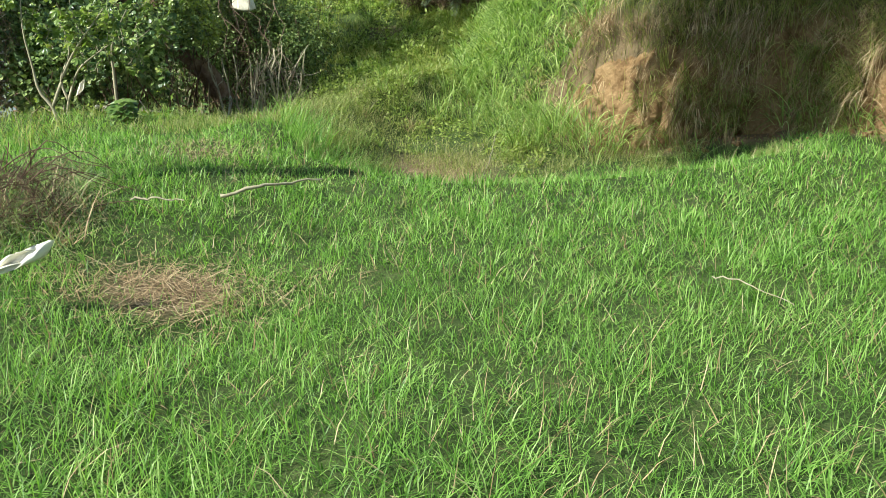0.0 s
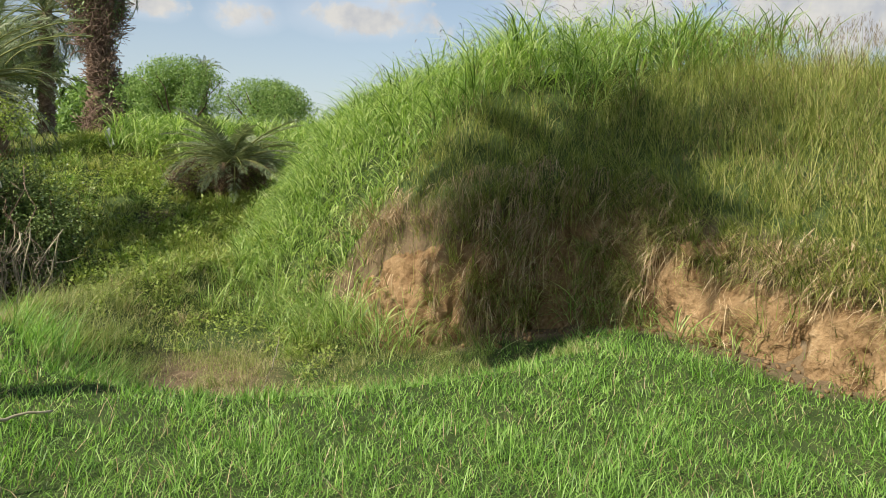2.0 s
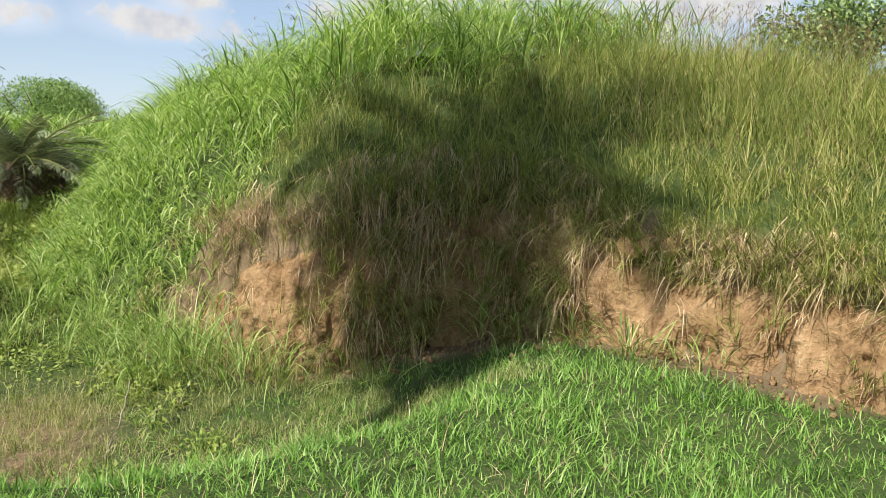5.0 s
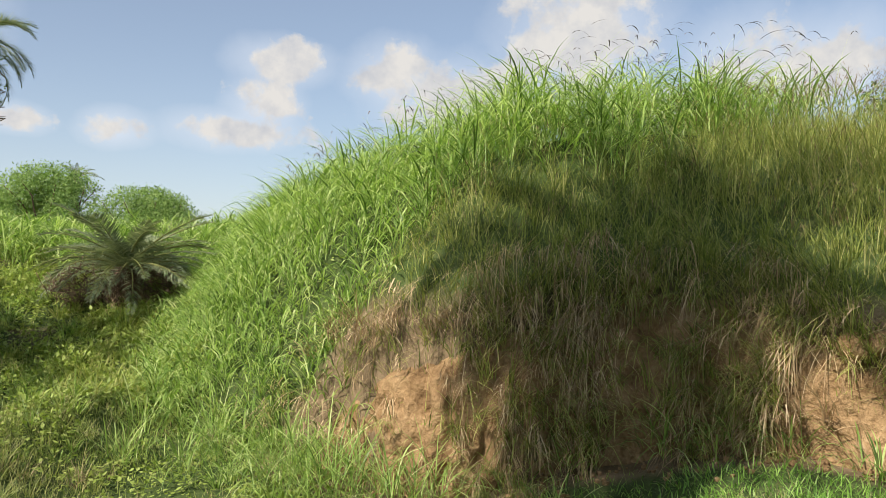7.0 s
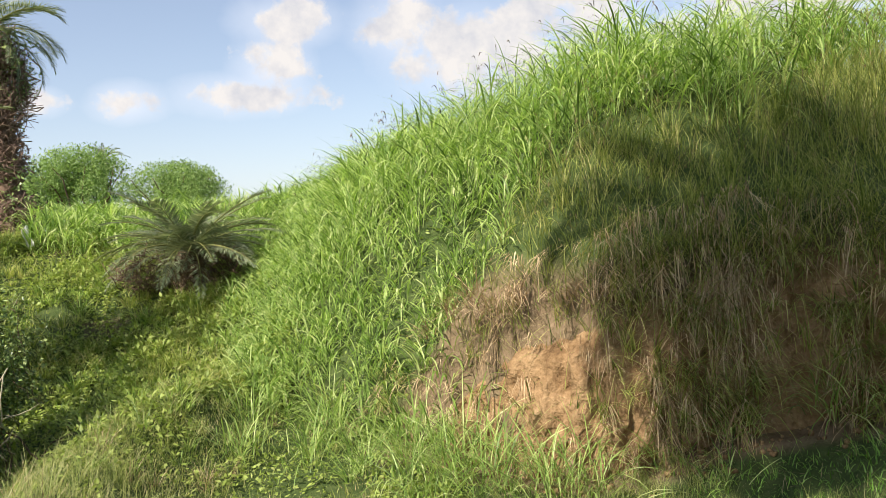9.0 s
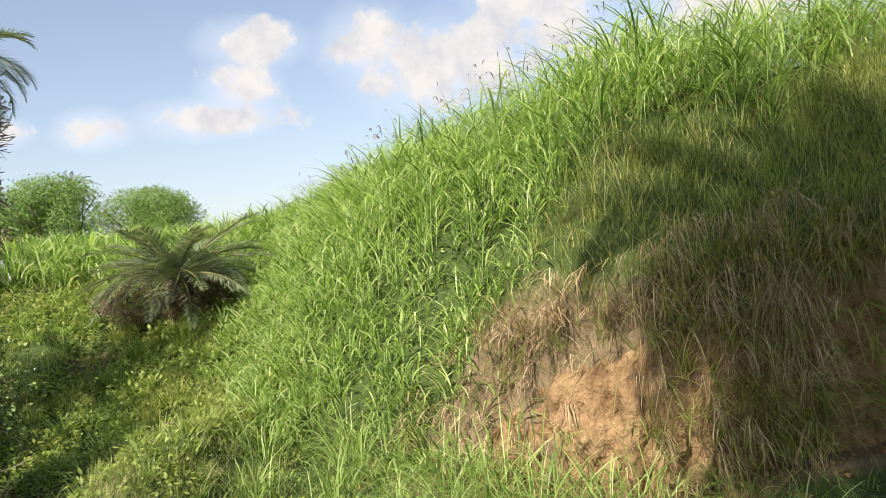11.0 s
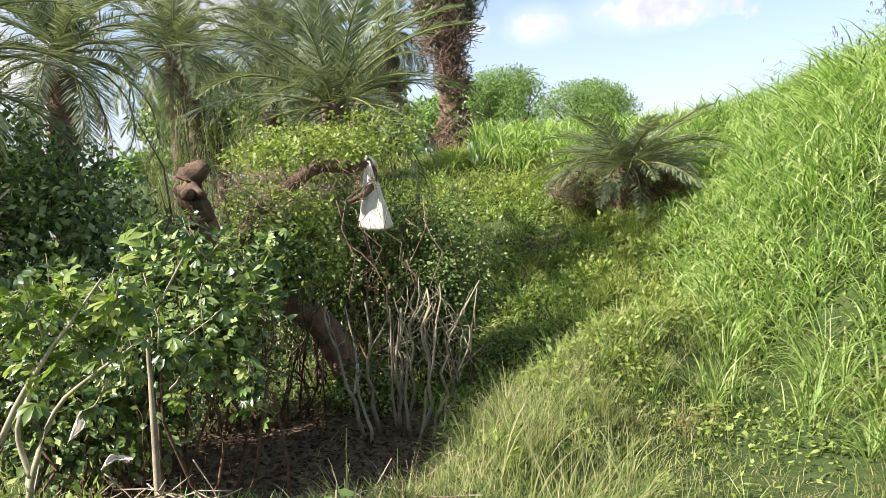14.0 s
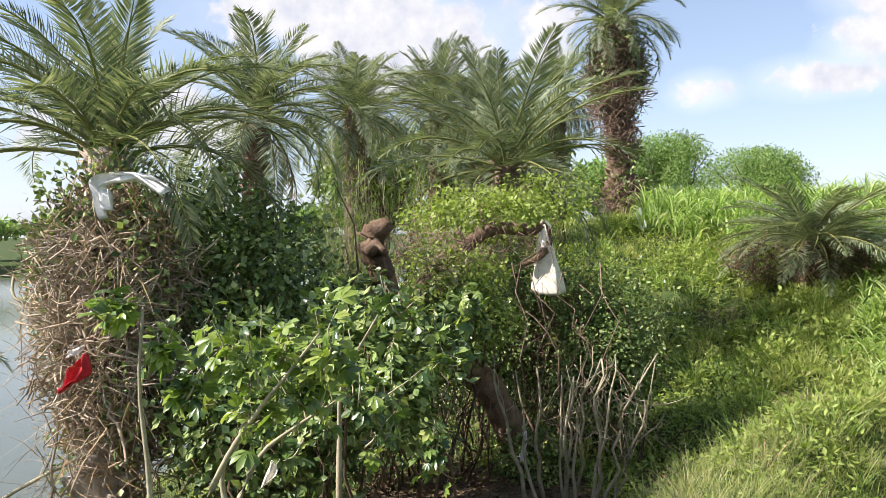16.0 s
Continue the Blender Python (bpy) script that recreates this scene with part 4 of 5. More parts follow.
# ================= palms =================
def frond_mesh(name, L, droop, count, leaflet, dry=False, sparse=0.0, green=None):
    """A feather leaf: rachis along +x, drooping, with stiff leaflets in a V on both sides."""
    buf = Buf()
    u = np.linspace(0, 1, 12)
    ang = 0.12 - droop * u ** 1.4
    step = L / 11
    path = np.concatenate([[[0, 0, 0]], np.cumsum(np.stack([np.cos(ang[1:]), 0 * ang[1:] + 0.02 * np.sin(3 * u[1:]), np.sin(ang[1:])], 1) * step, 0)])
    tube(buf, path, np.linspace(0.022, 0.004, 12) * (L / 2), 4)
    nq = len(buf.f[4][0])
    t = np.repeat(np.linspace(0.14, 0.99, count), 2)
    sgn = np.tile([1.0, -1.0], count)
    keep = rng.uniform(0, 1, len(t)) > sparse
    t, sgn = t[keep], sgn[keep]
    n = len(t)
    k = np.clip(t * 11, 0, 10.99)
    i = k.astype(int)
    p = path[i] + (path[i + 1] - path[i]) * (k - i)[:, None]
    tan = unit(path[np.minimum(i + 1, 11)] - path[i])
    side = np.stack([np.zeros(n), sgn, np.zeros(n)], 1)
    up = unit(np.cross(tan, np.array([0, 1.0, 0]))) * -1
    up = np.where(up[:, 2:3] < 0, -up, up)
    sweep = 0.55 + 0.8 * t + rng.normal(0, 0.12, n)
    lift = (-0.5 if dry else 0.35) + rng.normal(0, 0.22, n)
    way = unit(side + tan * sweep[:, None] + up * lift[:, None])
    ln = leaflet * np.clip(np.sin(np.pi * (0.16 + 0.8 * t)) ** 0.7, 0.25, 1) * rng.uniform(0.85, 1.1, n)
    wd = 0.020 * (L / 2) * rng.uniform(0.8, 1.2, n)
    across = unit(np.cross(way, up + 0.5 * side))
    m = p + way * (ln * 0.45)[:, None]
    tip = p + way * ln[:, None] - np.array([0, 0, 1.0]) * (ln * (0.35 if dry else 0.10))[:, None]
    v = np.stack([p, m - across * wd[:, None] / 2, tip, m + across * wd[:, None] / 2], 1)
    buf.both(v.reshape(-1, 3), (np.arange(4)[None] + 4 * np.arange(n)[:, None]))
    q = sum(len(a) for a in buf.f[4])
    tr = sum(len(a) for a in buf.f[3])
    slots = np.concatenate([np.zeros(nq), np.ones(q - nq), np.zeros(tr)])
    return buf.mesh(name, [M_PALMBARK if dry else M_RACHIS, M_DRY if dry else (green or M_PALM)], True, slots)


M_RACHIS = rough_surface("frond_stalk", [(0.10, 0.12, 0.03), (0.18, 0.19, 0.06), (0.26, 0.25, 0.10)], 6.0, 30.0, 0.6, 0.2, 0.003)
FRONDS = [frond_mesh("frond", 2.0, d, 66, 0.38) for d in (0.8, 1.2, 1.6, 2.0)]
GREY_FRONDS = [frond_mesh("frond", 2.0, d, 58, 0.36, False, 0.05, M_GREYPALM) for d in (0.6, 0.85, 1.1, 1.35)]
DRY_FRONDS = [frond_mesh("dry_frond", 1.8, d, 34, 0.30, True, 0.25) for d in (1.2, 1.7)]


def trunk_buf(path, r, boots=True):
    """A palm trunk: rings and the stubs of old leaves."""
    buf = Buf()
    path = np.asarray(path, float)
    tube(buf, path, r, 12, 0.05)
    if boots:
        seg = np.linalg.norm(np.diff(path, axis=0), axis=1).sum()
        n = int(seg / 0.075)
        for i in range(n):
            u = (i + 0.5) / n
            k = min(int(u * (len(path) - 1)), len(path) - 2)
            f = u * (len(path) - 1) - k
            c = path[k] + (path[k + 1] - path[k]) * f
            for j in range(3):
                a = i * 2.4 + j * 2.094
                o = np.array([math.cos(a), math.sin(a), 0])
                s = np.array([-math.sin(a), math.cos(a), 0])
                rr = np.interp(u, [0, 1], [r[0], r[-1]])
                w, h = rr * 0.8, rng.uniform(0.09, 0.19)
                b = c + o * rr * 0.9
                t = c + o * (rr * 1.45) + np.array([0, 0, h])
                v = [b - s * w / 2, b + s * w / 2, t + s * w * 0.3, t - s * w * 0.3, b - s * w * 0.3 + [0, 0, h], b + s * w * 0.3 + [0, 0, h]]
                buf.both(v, [[0, 1, 2, 3], [3, 2, 5, 4]], [[0, 3, 4], [1, 5, 2]])
    return buf


def palm(x, y, foot, top, r, count, size, label, lean=(0, 0), low=-35, high=80, dry=4, name="date_palm", bark=None, kinds=None):
    """A date palm: trunk, crown of fronds, a few dead ones hanging."""
    e = new(name)
    e.location = (x, y, foot)
    tagged(e, label, "palm tree", "date palms")
    if top > foot + 0.15:
        h = top - foot
        u = np.linspace(0, 1, max(4, int(h / 0.4)))
        path = np.stack([lean[0] * u ** 1.5, lean[1] * u ** 1.5, h * u], 1)
        part("trunk", trunk_buf(path, np.linspace(r * 1.2, r * 0.9, len(u))), bark or M_PALMBARK, e)
    c = Vector((lean[0], lean[1], top - foot))
    for i in range(count):
        el = high + (low - high) * ((i + 0.5) / count) ** 0.9 + rng.normal(0, 5)
        k = min(3, int((1 - (el - low) / (high - low)) * 3.2 + rng.uniform(0, 1.0)))
        ob = part("frond", (kinds or FRONDS)[3 - k if el > 45 and k > 2 else k], None, e)
        s = size * rng.uniform(0.85, 1.1) / 2.0 * (0.82 if el > 60 else 1)
        ob.matrix_basis = Matrix.LocRotScale(c + Vector((0, 0, -0.1 * (i / count))), Euler((rng.normal(0, 0.25), -radians(el), i * 2.39996 + rng.normal(0, 0.2))), (s, s, s))
    for i in range(dry):
        ob = part("dry_frond", DRY_FRONDS[i % 2], None, e, "withered brown frond hanging down")
        s = size * rng.uniform(0.6, 0.85) / 1.8
        ob.matrix_basis = Matrix.LocRotScale(c + Vector((0, 0, -0.25)), Euler((0, radians(rng.uniform(10, 50)), i * 1.9 + rng.uniform(0, 1))), (s, s, s))
    return e


palm(-7.15, 11.95, -1.8, 2.3, 0.2, 34, 2.3, "date palm with trunk choked in dry twigs and vines", (-0.4, 0.65), 16, 80, 2, bark=M_PALEBARK)
palm(-10.0, 19.3, -2.2, 3.75, 0.21, 46, 2.6, "date palm with arching grey-green crown", (0.15, 0.1), -22, 82, 3)
palm(-11.6, 28.0, -1.4, 5.1, 0.22, 50, 2.7, "date palm with reddish leaf bases under its crown", (0, 0), -26, 80, 3)
palm(-11.2, 35.0, -0.5, 6.4, 0.25, 70, 3.2, "tall dark date palm standing in a thicket", (0, 0), -40, 80, 3, kinds=GREY_FRONDS)
palm(-15.0, 37.0, -0.8, 6.3, 0.25, 56, 2.6, "tall dark date palm standing in a thicket", (0, 0), -40, 80, 3, kinds=GREY_FRONDS)
palm(-8.9, 33.0, 0.0, 5.6, 0.25, 66, 3.1, "tall dark date palm standing in a thicket", (0, 0), -45, 80, 3)
palm(-6.9, 37.0, 1.2, 6.8, 0.24, 40, 2.7, "pale date palm beside the tall trunk", (0, 0), -45, 80, 5)
palm(-5.4, 20.5, -0.3, 2.7, 0.24, 46, 2.8, "low date palm with drooping fronds above vines", (0, 0), -22, 76, 4, kinds=GREY_FRONDS)
palm(-4.2, 32.5, 1.5, 8.2, 0.33, 44, 2.6, "tall date palm with trunk wrapped in dead vines", (-0.25, 0), -35, 80, 6)
palm(-8.6, 11.1, -2.2, 0.5, 0.14, 12, 1.1, "small date palm by the water", (0, 0), -45, 60, 2)
palm(-2.0, 93.0, 1.5, 10.2, 0.3, 30, 2.6, "distant date palm between round trees", (0, 0), -40, 80, 3)
dwarf = float(land(0.2, 24.6))
palm(0.2, 24.6, dwarf - 0.1, dwarf + 0.85, 0.3, 64, 2.25, "dwarf grey-green date palm with withered fronds", (0.1, -0.1), 0, 40, 26, bark=M_BARK, kinds=GREY_FRONDS)
# Two palms out of view, added to shade the bank; thin trunks cast little.
palm(-5.65, 4.4, 0.1, 11.8, 0.055, 68, 3.05, "unseen tall date palm added so its crown shades the bank", (0, 0.5), -60, 80, 4)
palm(-5.15, 4.62, 0.1, 9.6, 0.055, 36, 2.2, "unseen lower date palm added to shade the bank's lower part", (0, 0.3), -60, 80, 4)
palm(-6.3, 27.0, 0.7, 3.4, 0.2, 28, 2.0, "mid-height date palm behind the vines", (0, 0), -45, 80, 5)


# ================= twigs, leaves, cloth =================
def clump(buf, centre, radii, n, L, W, shell=0.55, flat=0.5):
    """Leaves in a lumpy ellipsoid, denser near its skin."""
    d = unit(rng.normal(0, 1, (n, 3)))
    lump = 1 + 0.16 * np.sin(d @ np.array([5.1, 3.7, 2.9]) + centre[0]) + 0.12 * np.sin(d @ np.array([-4.2, 7.7, 6.1]) + centre[1] * 3)
    r = (shell + (1 - shell) * rng.uniform(0, 1, n) ** 0.6) * lump
    p = np.asarray(centre) + d * np.asarray(radii) * r[:, None]
    way = unit(d * 0.5 + rng.normal(0, 0.6, (n, 3)) + [0, 0, -0.25])
    nrm = unit(d * 0.6 + rng.normal(0, flat, (n, 3)) + [0, 0, 0.7])
    leaves(buf, p, way, nrm, L * rng.uniform(0.6, 1.3, n), W * rng.uniform(0.6, 1.3, n))


def twigs(buf, centre, radii, n, length, r, droop=0.0, sides=3, crook=0.12, pts=4):
    """Loose dead twigs filling an ellipsoid."""
    for i in range(n):
        d = unit(rng.normal(0, 1, 3))
        c = np.asarray(centre) + d * np.asarray(radii) * rng.uniform(0.3, 1) ** 0.5
        w = unit(rng.normal(0, 1, 3) + [0, 0, -droop])
        L = length * rng.uniform(0.4, 1.3)
        tube(buf, wander(c - w * L / 2, c + w * L / 2, pts, crook), np.linspace(1, 0.4, pts) * r * rng.uniform(0.6, 1.4), sides)


def vines(buf, centre, radii, n, length, r):
    """Thin stems trailing down."""
    for i in range(n):
        d = unit(rng.normal(0, 1, 3))
        c = np.asarray(centre) + d * np.asarray(radii)
        tube(buf, wander(c, c + [rng.normal(0, 0.2), rng.normal(0, 0.2), -length * rng.uniform(0.5, 1.2)], 7, 0.16), np.linspace(1, 0.5, 7) * r * rng.uniform(0.6, 1.3), 4)


def thing(name, x, y, z, label, category, group=""):
    e = new(name)
    e.location = (x, y, z)
    return tagged(e, label, category, group)


def local(buf, e):
    """Shift a buffer from world places to its thing's own."""
    o = np.array(e.location)
    buf.v = [a - o for a in buf.v]
    return buf


# the thicket of dead twigs round the leaning palm
e = thing("twig_thicket", -7.6, 12.4, -1.6, "heap of dry grey-brown flood twigs caught on the palm", "dry thicket")
b = Buf()
twigs(b, (-7.35, 12.4, 1.2), (0.85, 0.5, 0.8), 1500, 0.5, 0.0085, 0.2, 3, 0.2)
twigs(b, (-7.2, 12.3, 0.1), (0.62, 0.45, 0.75), 800, 0.55, 0.0085, 0.0, 3, 0.2)
twigs(b, (-7.1, 11.8, 0.6), (0.62, 0.24, 1.05), 700, 0.5, 0.008, 0.0, 3, 0.2)
twigs(b, (-7.1, 12.2, -0.7), (0.3, 0.3, 0.6), 80, 0.8, 0.010, 0.8)
for k in range(18):
    x = rng.uniform(-7.6, -6.7)
    g = np.array([x, 11.85 + rng.normal(0, 0.12), rng.uniform(-0.2, 1.6)])
    tube(b, wander(g, g + [rng.normal(0, 0.25), rng.normal(0, 0.1), -rng.uniform(0.5, 1.3)], 8, 0.14), rng.uniform(0.006, 0.016), 4)
part("twig_tangle", local(b, e), M_TWIG, e)
b = Buf()
n = 1300
d = unit(rng.normal(0, 1, (n, 3)))
blades(b, np.array([-7.25, 12.2, 0.5]) + d * [0.8, 0.6, 1.6], rng.uniform(0, 6.28, n), rng.uniform(0.25, 0.8, n), rng.uniform(0.006, 0.013, n), rng.uniform(0.6, 2.4, n), rng.uniform(-0.5, 1.2, n), 3)
n = 90
d = unit(rng.normal(0, 1, (n, 3)))
blades(b, np.array([-6.85, 11.6, -0.3]) + d * [0.4, 0.15, 0.7], rng.uniform(0, 6.28, n), rng.uniform(0.3, 0.8, n), rng.uniform(0.008, 0.016, n), rng.uniform(0.9, 2.6, n), rng.uniform(-0.8, 1.0, n), 3)
part("reed_tangle", local(b, e), M_DRY, e, "tan dry reed stalks")
b = Buf()
clump(b, (-7.35, 12.5, 0.7), (0.95, 0.65, 1.5), 3200, 0.07, 0.05, 0.75)
clump(b, (-7.7, 12.6, -0.8), (0.42, 0.5, 0.7), 900, 0.07, 0.05)
clump(b, (-7.3, 12.3, 1.75), (0.75, 0.55, 0.6), 900, 0.08, 0.055, 0.4)
clump(b, (-6.75, 11.9, 0.6), (0.35, 0.3, 1.1), 450, 0.08, 0.055, 0.4)
part("creeper", local(b, e), M_VINE, e, "dark green creeper leaves")
b = Buf()
tube(b, bow([(-8.75, 11.9, -1.2), (-8.0, 11.9, -0.75), (-7.2, 11.85, -0.35), (-6.6, 11.9, 0.0)], 10), 0.018, 5, 0.05)
tube(b, bow([(-8.3, 12.2, 1.15), (-8.2, 12.1, 0.95), (-7.9, 12.1, 0.88), (-7.3, 12.1, 0.9)], 10), 0.014, 5, 0.05)
part("long_branch", local(b, e), M_STEM, e, "bare pale branch")

# vine-covered bushes
VINES = [((-6.75, 13.4, 1.15), (1.15, 0.9, 1.0), 5200, 0.085, 0.055, "dense dark green vine heap over a bush"),
         ((-6.1, 14.3, 0.3), (0.95, 0.7, 1.05), 3600, 0.085, 0.055, "dense dark green vine heap over a bush"),
         ((-5.75, 12.4, -0.1), (0.95, 0.7, 1.0), 3600, 0.10, 0.065, "shaded leafy bush under the vines"),
         ((-4.75, 12.2, 0.45), (0.75, 0.55, 0.65), 1900, 0.10, 0.065, "shaded leafy bush under the vines"),
         ((-3.55, 17.75, -0.1), (1.15, 0.6, 1.2), 5200, 0.065, 0.04, "dark small-leaved bush round the leaning tree"),
         ((-5.2, 17.6, 0.2), (0.9, 0.6, 1.2), 3000, 0.075, 0.05, "dark small-leaved bush round the leaning tree")]
VINES += [((-3.35, 17.35, -0.3), (0.75, 0.4, 1.15), 5200, 0.06, 0.04, "dark small-leaved bush round the leaning tree"),
          # Leaf clump added where the trunk's foot is lost in the dark hollow.
          ((-4.2, 16.35, -1.45), (0.5, 0.3, 0.45), 1400, 0.07, 0.045, "leaf clump added to hide the leaning trunk's foot"),
          ((-4.35, 17.8, 0.55), (1.25, 0.45, 0.95), 3600, 0.065, 0.04, "dark small-leaved bush round the leaning tree"),
          ((-5.25, 16.15, 0.5), (0.75, 0.5, 0.72), 3000, 0.075, 0.05, "dense dark green vine heap over a bush"),
          ((-4.5, 18.1, -0.7), (1.7, 0.45, 1.0), 4200, 0.075, 0.05, "dark small-leaved bush round the leaning tree"),
          ((-6.2, 15.9, -0.5), (1.2, 0.7, 1.2), 3800, 0.085, 0.055, "dense dark green vine heap over a bush"),
          ((-6.6, 14.2, -0.6), (1.2, 0.7, 1.0), 3000, 0.085, 0.055, "shaded leafy bush under the vines")]
for c, r, n, L, W, text in VINES:
    e = thing("vine_bush", c[0], c[1], float(land(c[0], c[1])), text, "bush", "vine bushes")
    b = Buf()
    clump(b, c, r, int(n * 1.5), L, W, 0.2)
    part("foliage", local(b, e), M_VINE, e)
    b = Buf()
    for i in range(9):
        q = np.array(c) + rng.normal(0, 0.5, 3) * r
        g = np.array([c[0] + rng.normal(0, 0.3), c[1] + rng.normal(0, 0.25), float(land(c[0], c[1])) - 0.05])
        tube(b, wander(g, q, 8, 0.18), np.linspace(0.022, 0.006, 8), 5)
    vines(b, c, np.array(r) * 0.95, 26, 1.0, 0.005)
    part("stem_tangle", local(b, e), M_BARK, e)

# the leaning tree with the sack
e = thing("leaning_tree", -4.2, 16.6, -1.8, "gnarled leaning tree trunk wrapped in vines", "tree")
b = Buf()
tube(b, bow([(-4.1, 16.65, -2.0), (-4.35, 16.6, -1.45), (-4.62, 16.6, -0.92), (-4.8, 16.5, -0.55), (-5.2, 16.3, -0.15), (-5.6, 15.8, 0.2), (-5.72, 15.2, 0.6), (-5.72, 15.0, 1.1)], 22), np.interp(np.linspace(0, 1, 22), [0, 0.3, 0.6, 1], [0.24, 0.21, 0.19, 0.17]), 12, 0.06)
part("trunk", local(b, e), M_TRUNK, e)
b = Buf()
tube(b, bow([(-5.7, 15.0, 0.95), (-5.78, 14.95, 1.2), (-5.86, 15.0, 1.42), (-5.76, 15.05, 1.54), (-5.62, 15.1, 1.63)], 12), np.interp(np.linspace(0, 1, 12), [0, 0.35, 0.6, 1], [0.15, 0.13, 0.15, 0.07]), 14, 0.2)
for k in range(5):
    q = np.array([-5.8, 14.95, 1.0 + 0.1 * k])
    tube(b, wander(q, q + rng.normal(0, 0.1, 3) + [0.16, -0.1, 0.04], 6, 0.12), np.linspace(0.085, 0.055, 6), 8, 0.14)
part("broken_stump", local(b, e), M_BARK, e, "knotted broken limb")
b = Buf()
tube(b, bow([(-5.6, 15.8, 0.6), (-5.4, 16.3, 1.1), (-5.05, 16.7, 1.38), (-4.77, 16.8, 1.56), (-4.35, 16.95, 1.54), (-4.12, 17.05, 1.55), (-4.08, 17.0, 1.3), (-4.2, 16.9, 1.15), (-4.4, 16.85, 1.06)], 24), np.interp(np.linspace(0, 1, 24), [0, 0.5, 0.8, 1], [0.11, 0.085, 0.06, 0.02]), 8, 0.07)
part("branch", local(b, e), M_BARK, e)
b = Buf()
clump(b, (-5.1, 17.5, 1.75), (1.2, 0.55, 0.42), 2200, 0.075, 0.05)
clump(b, (-4.35, 18.2, 2.0), (0.9, 0.5, 0.4), 1200, 0.07, 0.045)
clump(b, (-5.3, 16.0, 1.0), (0.7, 0.5, 0.4), 900, 0.07, 0.045)
clump(b, (-4.95, 16.9, 1.78), (0.95, 0.35, 0.3), 1000, 0.075, 0.05)
clump(b, (-5.0, 16.3, 0.95), (0.6, 0.3, 0.3), 600, 0.08, 0.05)
clump(b, (-4.7, 16.1, 0.35), (0.45, 0.3, 0.3), 450, 0.08, 0.05)
part("foliage", local(b, e), M_WEED, e, "light green climbing leaves")
b = Buf()
twigs(b, (-3.8, 17.7, -0.2), (0.95, 0.35, 0.95), 550, 0.6, 0.008, 0.6)
part("dark_twig_tangle", local(b, e), M_BARK, e, "dark dead stems under the branch")
b = Buf()
twigs(b, (-5.3, 15.6, 1.2), (0.6, 0.5, 0.5), 150, 0.5, 0.006, 0.6)
twigs(b, (-4.6, 16.6, 1.3), (0.7, 0.4, 0.35), 110, 0.45, 0.005, 0.8)
for i in range(16):
    x = rng.uniform(-5.6, -3.2)
    tube(b, wander((x, 16.2 + rng.normal(0, 0.2), rng.uniform(0.4, 1.4)), (x + rng.normal(0, 0.4), 16.0, rng.uniform(-1.4, -0.4)), 8, 0.2), 0.007, 4)
part("twig_tangle", local(b, e), M_CREEPER, e, "tangle of dry twigs")

# bare shrub stems
e = thing("bare_shrub", -3.6, 15.6, -1.55, "bare pale crooked stems of a shrub", "shrub")
for i in range(13):
    x0 = -4.05 + 0.08 * i + rng.normal(0, 0.04)
    top = (x0 + 0.6 * (i - 4) / 8 + rng.normal(0, 0.08), 15.6 + rng.normal(0, 0.2), rng.uniform(-0.5, 0.1))
    b = Buf()
    w = wander((x0, 15.55 + rng.normal(0, 0.12), float(land(x0, 15.6)) - 0.03), top, 9, 0.07)
    tube(b, w, np.linspace(0.025, 0.009, 9) * rng.uniform(0.75, 1.25), 6, 0.04)
    for k in range(3):
        tube(b, wander(w[4 + k], w[4 + k] + rng.normal(0, 0.18, 3) + [0.08, 0, 0.38], 5, 0.12), np.linspace(0.010, 0.003, 5), 4)
    part("stem", local(b, e), M_STEM, e)
b = Buf()
twigs(b, (-3.2, 15.5, -0.65), (0.7, 0.4, 0.55), 80, 0.5, 0.004, -0.5)
part("twig_tangle", local(b, e), M_TWIG, e)

# saplings with lobed leaves
def palmate_leaf(mat, fingers, droop):
    """A hand-shaped leaf along +x: blunt leaflets, folded at the midrib, that share one foot."""
    v, q = [(0, 0, 0), (0.035, 0, 0.004)], []
    for i in range(fingers):
        a = (i - (fingers - 1) / 2) * rng.uniform(0.55, 0.7)
        L, W = 0.105 * (1 - 0.16 * abs(a)) * rng.uniform(0.9, 1.1), 0.021 * rng.uniform(0.9, 1.15)
        o = len(v)
        for u, h in ((0.45, 0.8), (0.78, 1.0), (1.0, 0.0)):
            for side in (-1, 0, 1):
                if h == 0 and side:
                    continue
                x, y, z = 0.035 + u * L, side * W * h, (0.006 if side else -0.002) - droop * u * u * L
                v.append((0.035 + (x - 0.035) * math.cos(a) - y * math.sin(a), (x - 0.035) * math.sin(a) + y * math.cos(a), z))
        q += [[1, 1, o, o + 1], [1, o + 1, o + 2, 1], [o, o + 3, o + 4, o + 1], [o + 1, o + 4, o + 5, o + 2], [o + 3, o + 6, o + 6, o + 4], [o + 4, o + 6, o + 6, o + 5]]
    quads = [f for f in q if len(set(f)) == 4]
    tris = [list(dict.fromkeys(f)) for f in q if len(set(f)) == 3]
    return Buf().both(v, quads, tris).mesh("leaf", mat)


SAP_LEAVES = [palmate_leaf(M_SAP_LEAF, 3 + i % 2 * 2, 0.1 + 0.15 * i) for i in range(4)]
BUSH_LEAVES = [palmate_leaf(M_BUSH_LEAF, 3 + i % 2 * 2, 0.1 + 0.15 * i) for i in range(4)]


